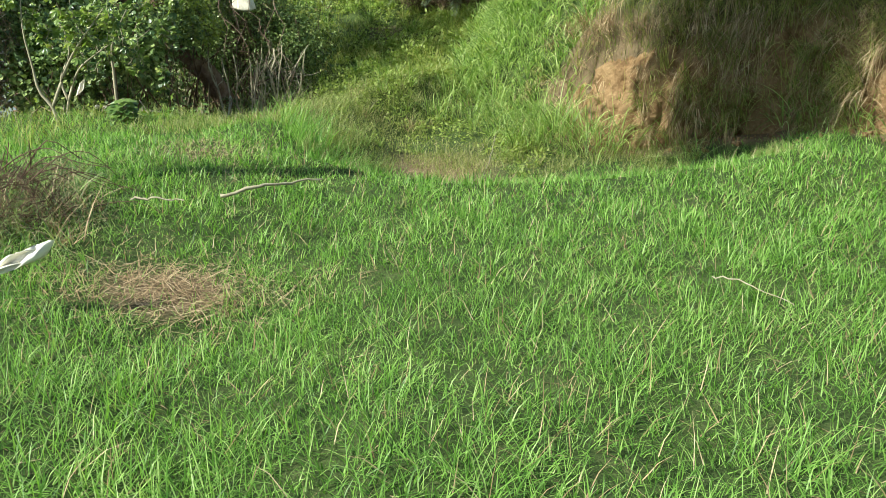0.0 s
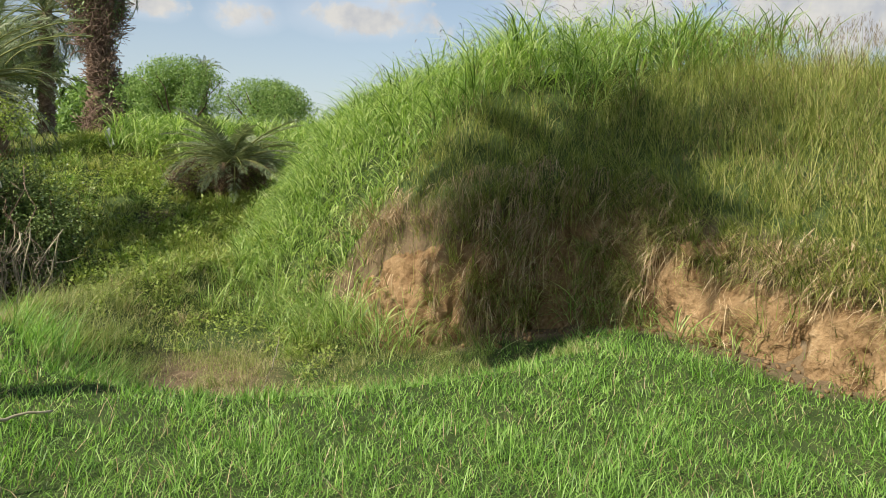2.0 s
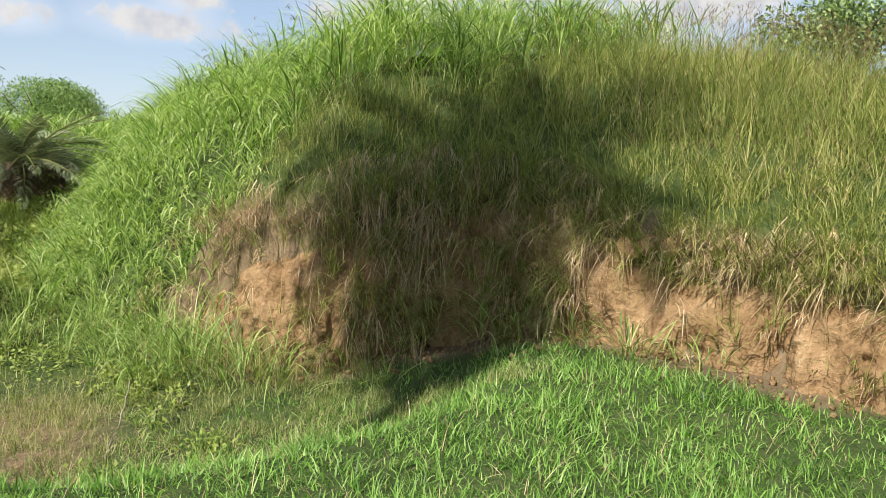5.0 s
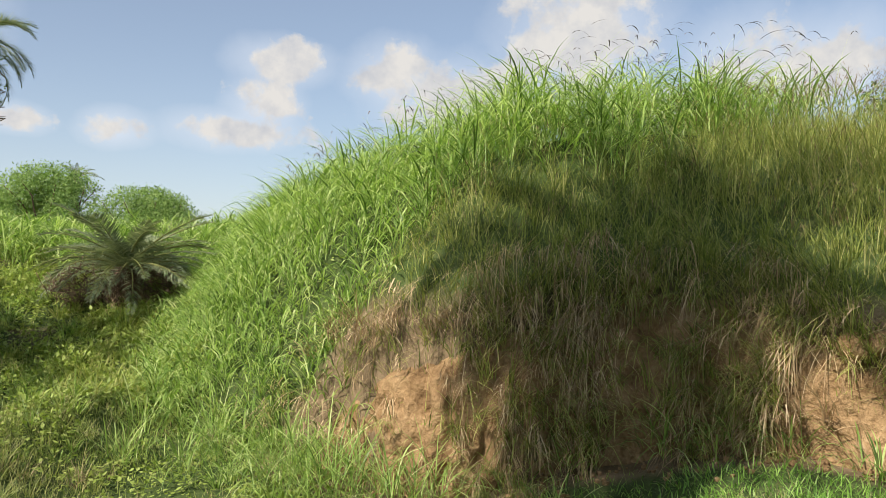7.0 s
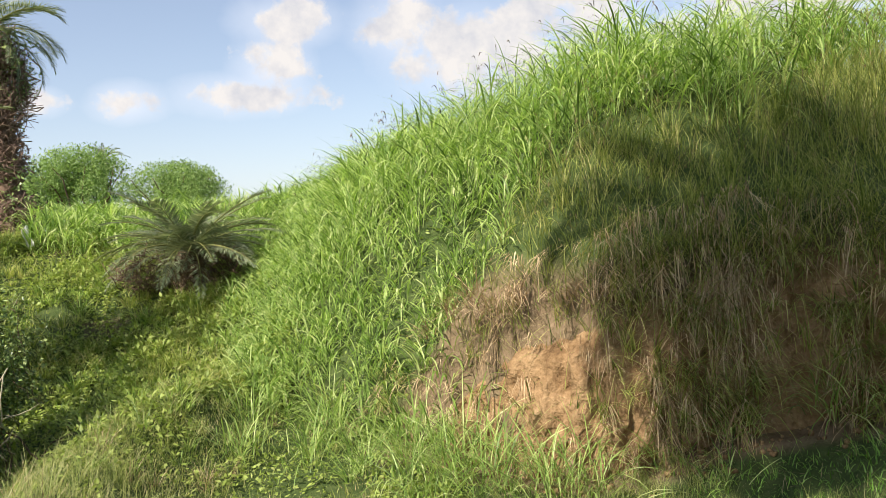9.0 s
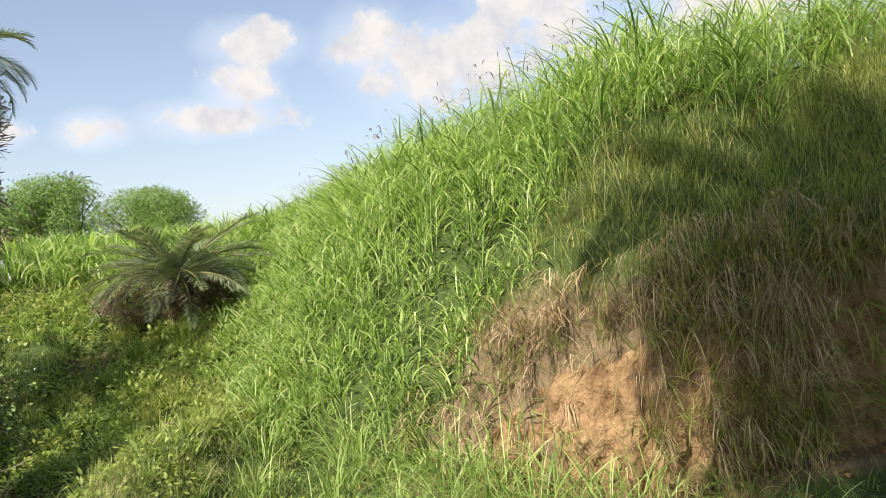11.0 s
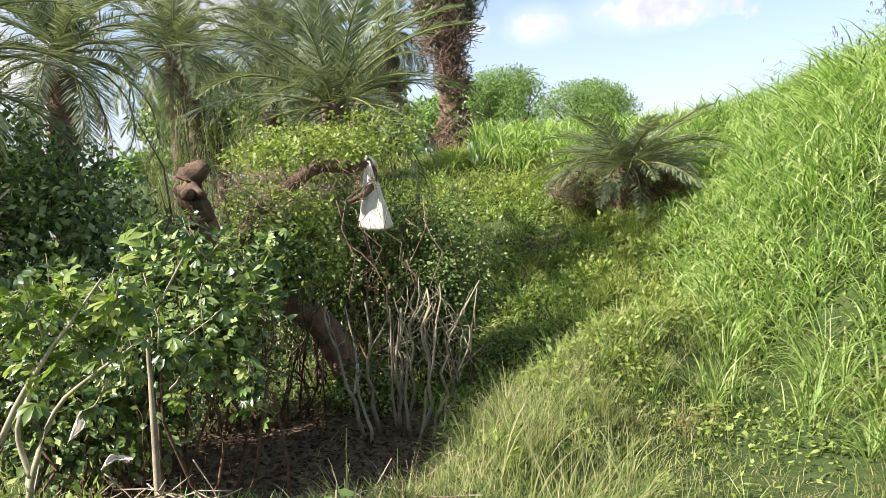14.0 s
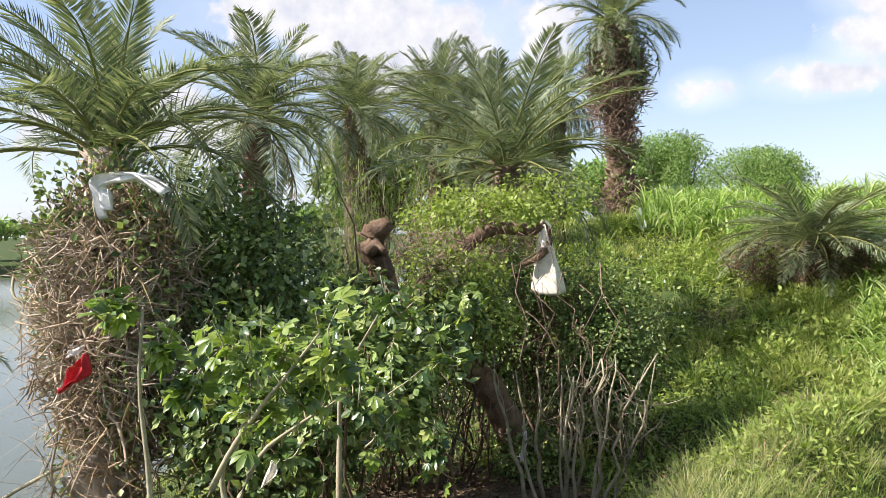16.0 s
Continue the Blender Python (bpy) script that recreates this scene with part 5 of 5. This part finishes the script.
def sapling(name, x, y, limbs, tips, label, n_leaf=26, mat=None):
    e = thing(name, x, y, float(land(x, y)), label, "sapling", "saplings")
    for path, r in limbs:
        b = Buf()
        tube(b, bow(path, 16), np.linspace(r * 1.3, r * 0.3, 16), 7, 0.03)
        part("stem", local(b, e), M_STEM, e)
    for (cx, cy, cz, s) in tips:
        for k in range(6):
            t = Buf()
            end = np.array([cx, cy, cz]) + rng.normal(0, 0.6, 3) * s
            start = np.array([cx, cy, cz - 0.9 * s]) + rng.normal(0, 0.25, 3) * s
            w = wander(start, end, 5, 0.1)
            tube(t, w, np.linspace(0.006, 0.0025, 5), 4)
            c = part("twig", local(t, e), M_STEM, e)
            for i in range(max(5, n_leaf // 3 + 1)):
                at = w[min(4, 1 + i % 4)] + rng.normal(0, 0.02, 3)
                way = Vector(unit(rng.normal(0, 1, 3) + [0, 0, 0.2]))
                leaf = part("leaf", (SAP_LEAVES if (mat is None) == (k % 3 > 0) else BUSH_LEAVES)[int(rng.integers(0, 4))], None, c)
                size = rng.uniform(0.45, 0.95)
                leaf.matrix_basis = Matrix.LocRotScale(Vector(at) - e.location, way.to_track_quat("X", "Z") @ Euler((rng.normal(0, 0.5), 0, 0)).to_quaternion(), (size, size, size))
    return e


sapling("sapling", -4.6, 9.5,
        [([(-4.59, 9.5, -0.55), (-4.60, 9.5, -0.3), (-4.64, 9.5, -0.08), (-4.77, 9.5, 0.12), (-4.80, 9.5, 0.41), (-4.84, 9.5, 0.78), (-4.81, 9.5, 1.16)], 0.021),
         ([(-4.64, 9.5, -0.08), (-4.52, 9.55, 0.2), (-4.38, 9.55, 0.46), (-4.21, 9.55, 0.69), (-4.07, 9.55, 0.85), (-3.9, 9.55, 1.05)], 0.016)],
        [(-4.97, 9.5, 1.18, 0.10), (-4.82, 9.6, 0.98, 0.09), (-4.62, 9.6, 0.78, 0.12), (-4.33, 9.6, 0.98, 0.16), (-4.12, 9.65, 1.06, 0.16), (-3.9, 9.65, 0.98, 0.14), (-4.3, 9.6, 0.70, 0.12), (-4.03, 9.7, 0.80, 0.12)],
        "young sapling with pale forked stem and fresh green lobed leaves", 18)
sapling("sapling", -4.83, 10.1,
        [([(-4.83, 10.1, -0.75), (-4.76, 10.1, -0.3), (-4.70, 10.1, -0.05), (-4.54, 10.1, 0.28), (-4.35, 10.1, 0.44), (-4.07, 10.1, 0.62)], 0.019),
         ([(-4.72, 10.1, -0.09), (-4.77, 10.1, 0.18), (-4.62, 10.1, 0.5), (-4.65, 10.1, 0.82)], 0.015)],
        [(-4.9, 10.2, 0.75, 0.2), (-4.55, 10.2, 0.85, 0.2), (-4.25, 10.2, 0.55, 0.2), (-4.0, 10.2, 0.75, 0.2), (-3.95, 10.3, 0.5, 0.18), (-4.6, 10.4, 0.45, 0.2), (-5.1, 10.4, 0.9, 0.2)],
        "young sapling with pale stem and spreading leafy twigs", 12, M_BUSH)
sapling("sapling", -4.55, 11.15,
        [([(-4.56, 11.15, -0.95), (-4.54, 11.15, -0.3), (-4.53, 11.15, 0.11), (-4.5, 11.15, 0.5), (-4.3, 11.3, 0.95)], 0.022)],
        [(-4.25, 11.4, 1.1, 0.16), (-3.7, 11.4, 1.1, 0.14), (-4.2, 11.4, 0.25, 0.2), (-3.95, 11.4, 0.05, 0.18), (-4.6, 11.3, 0.7, 0.22), (-4.9, 11.3, 0.35, 0.22), (-4.35, 11.3, 0.5, 0.22), (-5.2, 11.5, 0.5, 0.25), (-3.85, 11.45, 0.75, 0.16)],
        "slim upright sapling with leafy crown in the thicket", 16, M_BUSH)

# feathery bush behind the vines
for x, y, z, r, text in ((-7.6, 19.6, 1.2, 1.5, "feathery light green bush behind the vines"), (-8.9, 21.5, 0.8, 1.3, "feathery light green bush behind the vines"), (-6.2, 19.2, 0.9, 1.0, "feathery light green bush behind the vines")):
    e = thing("feathery_bush", x, y, float(land(x, y)), text, "bush", "feathery bushes")
    b, t = Buf(), Buf()
    for k in range(60):
        g = np.array([x + rng.normal(0, 0.2), y + rng.normal(0, 0.2), float(land(x, y))])
        end = np.array([x, y, z + 0.4]) + unit(rng.normal(0, 1, 3) + [0, 0, 0.9]) * r * rng.uniform(0.6, 1.1)
        w = wander(g, end, 7, 0.08)
        tube(t, w, np.linspace(0.014, 0.003, 7), 4)
        m = 90
        at = w[3] + (end - w[3]) * rng.uniform(0, 1.1, (m, 1)) + rng.normal(0, 0.07, (m, 3))
        blades(b, at, rng.uniform(0, 6.28, m), rng.uniform(0.06, 0.14, m), 0.012, rng.uniform(0, 1.4, m), 0.5, 2)
    part("foliage", local(b, e), M_WEED, e)
    part("stem_tangle", local(t, e), M_STEM, e)

# round far trees
def far_tree(x, y, z0, z1, r, n, leaf, label, mat):
    e = thing("tree", x, y, float(land(x, y)), label, "tree", "far trees")
    t = Buf()
    g = np.array([x, y, float(land(x, y)) - 0.2])
    tube(t, wander(g, (x, y, z0 + 0.5), 6, 0.05), np.linspace(0.03, 0.018, 6) * (z1 - g[2]), 8, 0.05)
    for k in range(9):
        a = k * 0.7
        tube(t, wander((x, y, z0 + 0.3), (x + math.cos(a) * r * 0.7, y + math.sin(a) * r * 0.7, z0 + (z1 - z0) * 0.7), 6, 0.1), np.linspace(0.014, 0.004, 6) * (z1 - g[2]), 5)
    part("trunk", local(t, e), M_BARK, e)
    b = Buf()
    for k in range(70):
        d = unit(rng.normal(0, 1, 3) + [0, 0, 0.35])
        c = np.array([x, y, (z0 + z1) / 2]) + d * np.array([r * 0.72, r * 0.72, (z1 - z0) * 0.36]) * (1.0 if k % 3 else 0.45)
        clump(b, c, (r * 0.26, r * 0.26, (z1 - z0) * 0.14), n // 70, leaf, leaf * 0.42, 0.4)
    part("crown", local(b, e), mat, e)


far_tree(-3.9, 80, 2.6, 10.4, 5.2, 21000, 0.27, "round dense green tree in the distance", M_FAR)
far_tree(4.4, 90, 2.6, 9.9, 6.0, 21000, 0.29, "round dense green tree in the distance", M_FAR)
far_tree(-11.5, 95, 2.6, 9.5, 6.0, 5600, 0.75, "round dense green tree in the distance", M_FAR)
far_tree(-10.8, 41, 1.6, 7.4, 4.2, 7700, 0.36, "dark dense tree among the palms", M_VINE)
far_tree(-16.5, 44, 1.6, 7.0, 4.2, 7700, 0.36, "dark dense tree among the palms", M_VINE)
far_tree(32.5, 25.5, 6.6, 10.4, 4.6, 9100, 0.25, "dark broad tree behind the mound", M_VINE)
for i in range(16):
    a = radians(-72 + i * 4.2)
    R = 105 + 8 * math.sin(i * 2.1)
    far_tree(-2.3 + R * math.sin(a), 6.2 + R * math.cos(a), 1.2, 5.5 + 2.2 * math.sin(i * 1.7), 5.0, 1400, 0.95, "tree of the far shore's green belt", M_FAR)


# ================= cloth and litter =================
def sack():
    """A woven sack hung by its mouth: flat, gathered at the top, flared and creased below."""
    e = thing("sack", -4.13, 17.0, 1.6, "dirty white woven sack hanging from a branch", "sack")
    rows, sides = 26, 40
    v = []
    for i in range(rows):
        u = i / (rows - 1)
        w = 0.035 + 0.195 * u
        th = 0.03 + 0.055 * u
        for j in range(sides):
            a = j / sides * 2 * math.pi
            crease = 1 + (0.20 * (1 - u) + 0.05) * math.sin(7 * a + 2.0 * u) + 0.04 * math.sin(13 * a - 5 * u)
            x = math.copysign(abs(math.cos(a)) ** 0.8, math.cos(a)) * w * crease + 0.06 * u
            y = math.sin(a) * th * crease + 0.012 * math.sin(9 * u + 3 * a)
            v.append((x, y, -0.93 * u + 0.025 * math.sin(2 * a + 1) * u))
    i, j = np.meshgrid(np.arange(rows - 1), np.arange(sides), indexing="ij")
    k = (j + 1) % sides
    q = np.stack([i * sides + j, (i + 1) * sides + j, (i + 1) * sides + k, i * sides + k], -1).reshape(-1, 4)
    v += [(0, 0, 0.01), (0.06, 0, -0.90)]
    n = rows * sides
    t = [[n, j, (j + 1) % sides] for j in range(sides)] + [[n + 1, n - sides + (j + 1) % sides, n - sides + j] for j in range(sides)]
    part("body", Buf().both(v, q, t), M_SACK, e)
    b = Buf()
    tube(b, bow([(-0.05, 0.0, -0.02), (0.0, 0.0, 0.06), (0.06, 0.02, 0.02), (0.1, 0.02, -0.06)], 10), 0.022, 7, 0.12)
    part("knot", b, M_SACK, e, "twisted mouth looped round the branch")


sack()


def cloth(name, pts, width, mat, label, category, seed=0.0):
    """A crumpled strip of cloth along a line."""
    path = bow(pts, 22)
    o = path[0].copy()
    e = thing(name, *o, label, category)
    v = []
    for i, p in enumerate(path):
        u = i / 21
        for j in range(9):
            s = j / 8 - 0.5
            f = 0.25 * width * math.sin(11 * s + 5 * u + seed) + 0.12 * width * math.sin(23 * s - 9 * u + seed)
            v.append((p[0] - o[0] + s * width * (0.5 + 0.5 * math.sin(2.5 * u + 0.4)), p[1] - o[1] + f - 0.03, p[2] - o[2] + 0.25 * width * math.sin(4 * s + 7 * u)))
    i, j = np.meshgrid(np.arange(21), np.arange(8), indexing="ij")
    q = np.stack([i * 9 + j, (i + 1) * 9 + j, (i + 1) * 9 + j + 1, i * 9 + j + 1], -1).reshape(-1, 4)
    ob = part("fabric", Buf().both(v, q), mat, e)
    so = ob.modifiers.new("thickness", "SOLIDIFY")
    so.thickness = 0.004
    return e


cloth("white_rag", [(-6.12,11.55,1.84),(-6.33,11.55,1.95),(-6.56,11.55,1.97),(-6.75,11.55,1.93),(-6.7,11.53,1.81),(-6.65,11.52,1.68)], 0.15, M_WHITE, "torn dirty white cloth draped over dry twigs", "rag")
cloth("red_cloth", [(-6.9,11.5,0.54),(-6.91,11.5,0.46),(-6.99,11.5,0.36),(-7.12,11.5,0.26)], 0.14, M_RED, "crumpled red cloth caught in the twigs", "cloth", 1.0)
cloth("white_shape", [(-6.9,11.5,0.62),(-6.99,11.5,0.57),(-7.04,11.5,0.54)], 0.06, M_WHITE, "scrap of white plastic above the red cloth", "litter", 2.0)
cloth("plastic_bag", [(-7.06, 11.5, -0.95), (-7.16, 11.45, -1.06), (-7.26, 11.42, -1.2), (-7.36, 11.4, -1.36)], 0.14, M_WHITE, "pale plastic bag lying against the palm's foot", "litter", 3.0)
cloth("plastic_scrap", [(-4.85, 10.9, 0.05), (-4.88, 10.88, -0.05), (-4.93, 10.86, -0.14)], 0.07, M_SACK, "dirty plastic scrap hanging in the bush", "litter", 4.0)
cloth("plastic_scrap", [(-4.62, 11.0, -0.33), (-4.72, 10.98, -0.30), (-4.78, 10.96, -0.36)], 0.06, M_SACK, "dirty plastic scrap caught on low twigs", "litter", 5.0)
cloth("plastic_strip", [(-4.1, 15.5, -0.85), (-4.11, 15.48, -1.0), (-4.14, 15.46, -1.2)], 0.05, M_WHITE, "torn white plastic strip on a stem", "litter", 6.0)
# Stands in for a small egret-like white shape, built as a crumpled strip.
cloth("white_shape", [(-3.45, 28.0, 2.08), (-3.42, 28.0, 1.92), (-3.37, 28.0, 1.74), (-3.3, 28.0, 1.55)], 0.2, M_WHITE, "egret-like white upright shape near the palm's foot", "litter", 8.0)
cloth("white_litter", [(-1.93, 3.72, 0.22), (-1.99, 3.66, 0.19), (-2.08, 3.62, 0.15), (-2.2, 3.58, 0.10)], 0.10, M_SACK, "crumpled pale plastic litter in the grass", "litter", 7.0)


# sticks on the lawn
for name, pts, r, text in (("stick", [(-1.45, 4.98, 0.10), (-1.2, 5.08, 0.13), (-1.0, 5.25, 0.13), (-0.82, 5.36, 0.12)], 0.012, "grey twisted dead stick lying in the grass"),
                           ("stick", [(-2.0, 4.92, 0.10), (-1.85, 4.93, 0.10), (-1.65, 4.92, 0.09)], 0.008, "dry straw-coloured stick lying in the grass"),
                           ("stick", [(1.5, 4.12, -0.12), (1.6, 4.0, -0.10), (1.72, 3.86, -0.12), (1.8, 3.75, -0.14)], 0.004, "thin dry twig lying in the grass"),
                           ("stick", [(0.42, 8.55, -0.75), (0.5, 8.5, -0.5), (0.56, 8.46, -0.2)], 0.008, "straw-coloured stalk standing in the pit")):
    b = Buf()
    tube(b, wander(pts[0], pts[-1], 3, 0.01) if len(pts) < 3 else bow(pts, 14) + rng.normal(0, 0.006, (14, 3)), np.linspace(r, r * 0.5, 14), 6, 0.12)
    e = thing(name, *pts[0], text, "stick", "fallen sticks")
    part("wood", local(b, e), M_STEM, e)


def plant(x, y, n, size, label):
    e = thing("broadleaf_plant", x, y, float(land(x, y)), label, "plant")
    b = Buf()
    t = Buf()
    z = float(land(x, y))
    for k in range(n):
        a = k * 2.4
        r = size * (0.25 + 0.75 * (k / n)) * rng.uniform(0.5, 1)
        p = np.array([x + math.cos(a) * r * 0.8, y + math.sin(a) * r * 0.8, z + size * (1.9 - 1.2 * k / n) * rng.uniform(0.75, 1.1)])
        tube(t, wander((x, y, z), p, 4, 0.05), 0.006, 4)
        way = np.array([[math.cos(a), math.sin(a), -0.3]])
        leaves(b, p[None], way, np.array([[0.1, -0.3, 1.0]]), size * rng.uniform(0.7, 1.1), size * rng.uniform(0.5, 0.75), 0.12)
    part("foliage", local(b, e), M_BUSH, e)
    part("stem_tangle", local(t, e), M_STEM, e)


plant(-3.72, 9.3, 60, 0.15, "bushy plant with large soft green leaves")
plant(-3.0, 9.9, 8, 0.10, "small weed with bright green leaves")


def left_clump():
    """The low heap of dead brush and dark grass beside the path."""
    b, g, t = Buf(), Buf(), Buf()
    for k in range(70):
        c = np.array([-2.85 + rng.normal(0, 0.24), 4.95 + rng.normal(0, 0.42), 0])
        c[2] = float(land(c[0], c[1]))
        m = 34
        a = rng.uniform(0, 6.28, m)
        blades(b if k % 3 == 0 else g, c + rng.normal(0, 0.06, (m, 3)) * [1, 1, 0], a, rng.uniform(0.18, 0.5, m), rng.uniform(0.005, 0.011, m), rng.uniform(0.2, 1.0, m), rng.uniform(0.6, 2.0, m), 4)
    z = float(land(-2.85, 4.95))
    twigs(t, (-2.9, 4.95, z + 0.14), (0.42, 0.6, 0.24), 420, 0.4, 0.0035, 0.2)
    for k in range(9):
        c = np.array([-2.95, 4.9 + 0.09 * k, z + 0.15]) + rng.normal(0, 0.08, 3)
        end = c + [rng.uniform(0.5, 1.0), rng.uniform(-0.1, 0.3), rng.uniform(-0.1, 0.12)]
        tube(t, bow([c, c * 0.65 + end * 0.35 + [0, 0, rng.uniform(0.1, 0.25)], c * 0.3 + end * 0.7 + [0, 0, rng.uniform(0.06, 0.18)], end], 10), np.linspace(0.005, 0.002, 10), 4)
    e = thing("brush_heap", -2.85, 4.95, z, "low heap of dark dead brush overgrown with grass", "brush heap")
    part("dry_tuft", local(b, e), M_DRY, e, "dry tan blades")
    part("green_tuft", local(g, e), M_VINE, e, "dark green blades")
    part("twig_tangle", local(t, e), M_BARK, e, "thin dark dead twigs")


left_clump()


def litter():
    """Dead leaves in the hollow, straw on worn ground, crumbled clay in the pit."""
    b = Buf()
    p = scatter(17000, -7.0, -2.2, 10.2, 17.5, lambda x, y: np.clip(bare(x, y), 0, 1) * 0.9)
    n = len(p)
    leaves(b, p + [0, 0, 0.012], rng.normal(0, 1, (n, 3)) * [1, 1, 0.2], rng.normal(0, 0.3, (n, 3)) + [0, 0, 1], rng.uniform(0.04, 0.10, n), rng.uniform(0.02, 0.05, n))
    stuff("leaf_litter", b, M_LITTER, "brown dead leaves on the shaded hollow floor", "leaf litter")
    b = Buf()
    for cx, cy, rx, ry, k in ((-1.55, 4.1, 0.6, 0.5, 1500), (-2.2, 7.3, 0.7, 0.6, 900), (0.2, 11.2, 1.9, 1.4, 2200), (-0.2, 9.8, 1.3, 1.2, 1500), (1.0, 9.3, 1.8, 0.8, 900), (-1.0, 20.5, 2.6, 5.0, 900)):
        p = np.stack([rng.normal(cx, rx * 0.6, k), rng.normal(cy, ry * 0.6, k)], 1)
        p = np.column_stack([p, land(p[:, 0], p[:, 1]) + 0.015])
        blades(b, p, rng.uniform(0, 6.28, k), rng.uniform(0.06, 0.22, k), rng.uniform(0.003, 0.007, k), rng.uniform(1.2, 1.6, k), rng.uniform(-0.1, 0.3, k), 2)
    stuff("loose_straw", b, M_DRY, "loose dry straw lying on worn ground", "straw")
    t = Buf()
    for k in range(520):
        x, y = rng.normal(-4.2, 0.6), rng.normal(11.7, 0.7)
        z = float(land(x, y)) + 0.04 + 0.18 * rng.uniform() * math.exp(-((x + 4.0) ** 2 + (y - 11.8) ** 2) / 0.3)
        w = unit(rng.normal(0, 1, 3) * [1, 1, 0.35])
        L = rng.uniform(0.15, 0.6)
        tube(t, wander(np.array([x, y, z]) - w * L / 2, np.array([x, y, z + 0.06]) + w * L / 2, 4, 0.12), 0.005, 3)
    stuff("brushwood", t, M_TWIG, "dry brushwood scattered under the saplings", "brushwood")
    # crumbs of clay at the bank's foot
    b = Buf()
    p = scatter(2600, 0.5, 5.4, 6.2, 13.0, lambda x, y: np.exp(-((along(x, y, FOOT)[0] + 0.25) / 0.3) ** 2) * 0.8)
    for q in p[:320]:
        s = rng.uniform(0.012, 0.05)
        d = unit(rng.normal(0, 1, (8, 3)))
        corner = np.array([(a, c, e) for a in (-1, 1) for c in (-1, 1) for e in (-1, 1)]) * s * rng.uniform(0.6, 1.1, (8, 3)) * 0.6 + d * s * 0.15
        b.both(corner + q + [0, 0, s * 0.4], [[0, 1, 3, 2], [4, 6, 7, 5], [0, 4, 5, 1], [2, 3, 7, 6], [0, 2, 6, 4], [1, 5, 7, 3]])
    stuff("clay_crumbs", b, M_CLAY, "crumbled lumps of clay below the bank", "clay lumps")


litter()


def dead_palm_base():
    """The withered thatch under the dwarf palm, and dead creepers round the tall palm's trunk."""
    b = Buf()
    twigs(b, (-0.6, 24.0, dwarf + 0.35), (0.9, 0.4, 0.42), 260, 0.6, 0.010, 0.2)
    twigs(b, (0.7, 23.9, dwarf + 0.4), (0.8, 0.4, 0.45), 260, 0.5, 0.010, 0.3)
    e = thing("dead_thatch", 0.2, 24.3, 0.6, "brown withered thatch under the dwarf palm", "dead fronds")
    part("twig_tangle", local(b, e), M_BARK, e)
    b, v = Buf(), Buf()
    twigs(b, (-4.35, 32.3, 6.4), (0.95, 0.8, 1.9), 1300, 0.9, 0.017, 0.5)
    twigs(b, (-4.2, 32.3, 4.3), (0.55, 0.5, 0.9), 500, 0.7, 0.017, 0.5)
    twigs(b, (-4.1, 32.3, 2.4), (0.8, 0.6, 0.9), 500, 0.8, 0.016, 0.5)
    clump(v, (-4.35, 32.3, 6.9), (1.05, 0.8, 1.7), 2600, 0.14, 0.06)
    clump(v, (-3.9, 32.4, 3.2), (0.7, 0.7, 1.2), 700, 0.14, 0.07)
    e = thing("dead_creeper", -4.2, 32.4, 1.6, "dead brown creeper clinging to the tall palm trunk", "creeper")
    part("twig_tangle", local(b, e), M_CREEPER, e)
    part("foliage", local(v, e), M_VINE, e)


dead_palm_base()
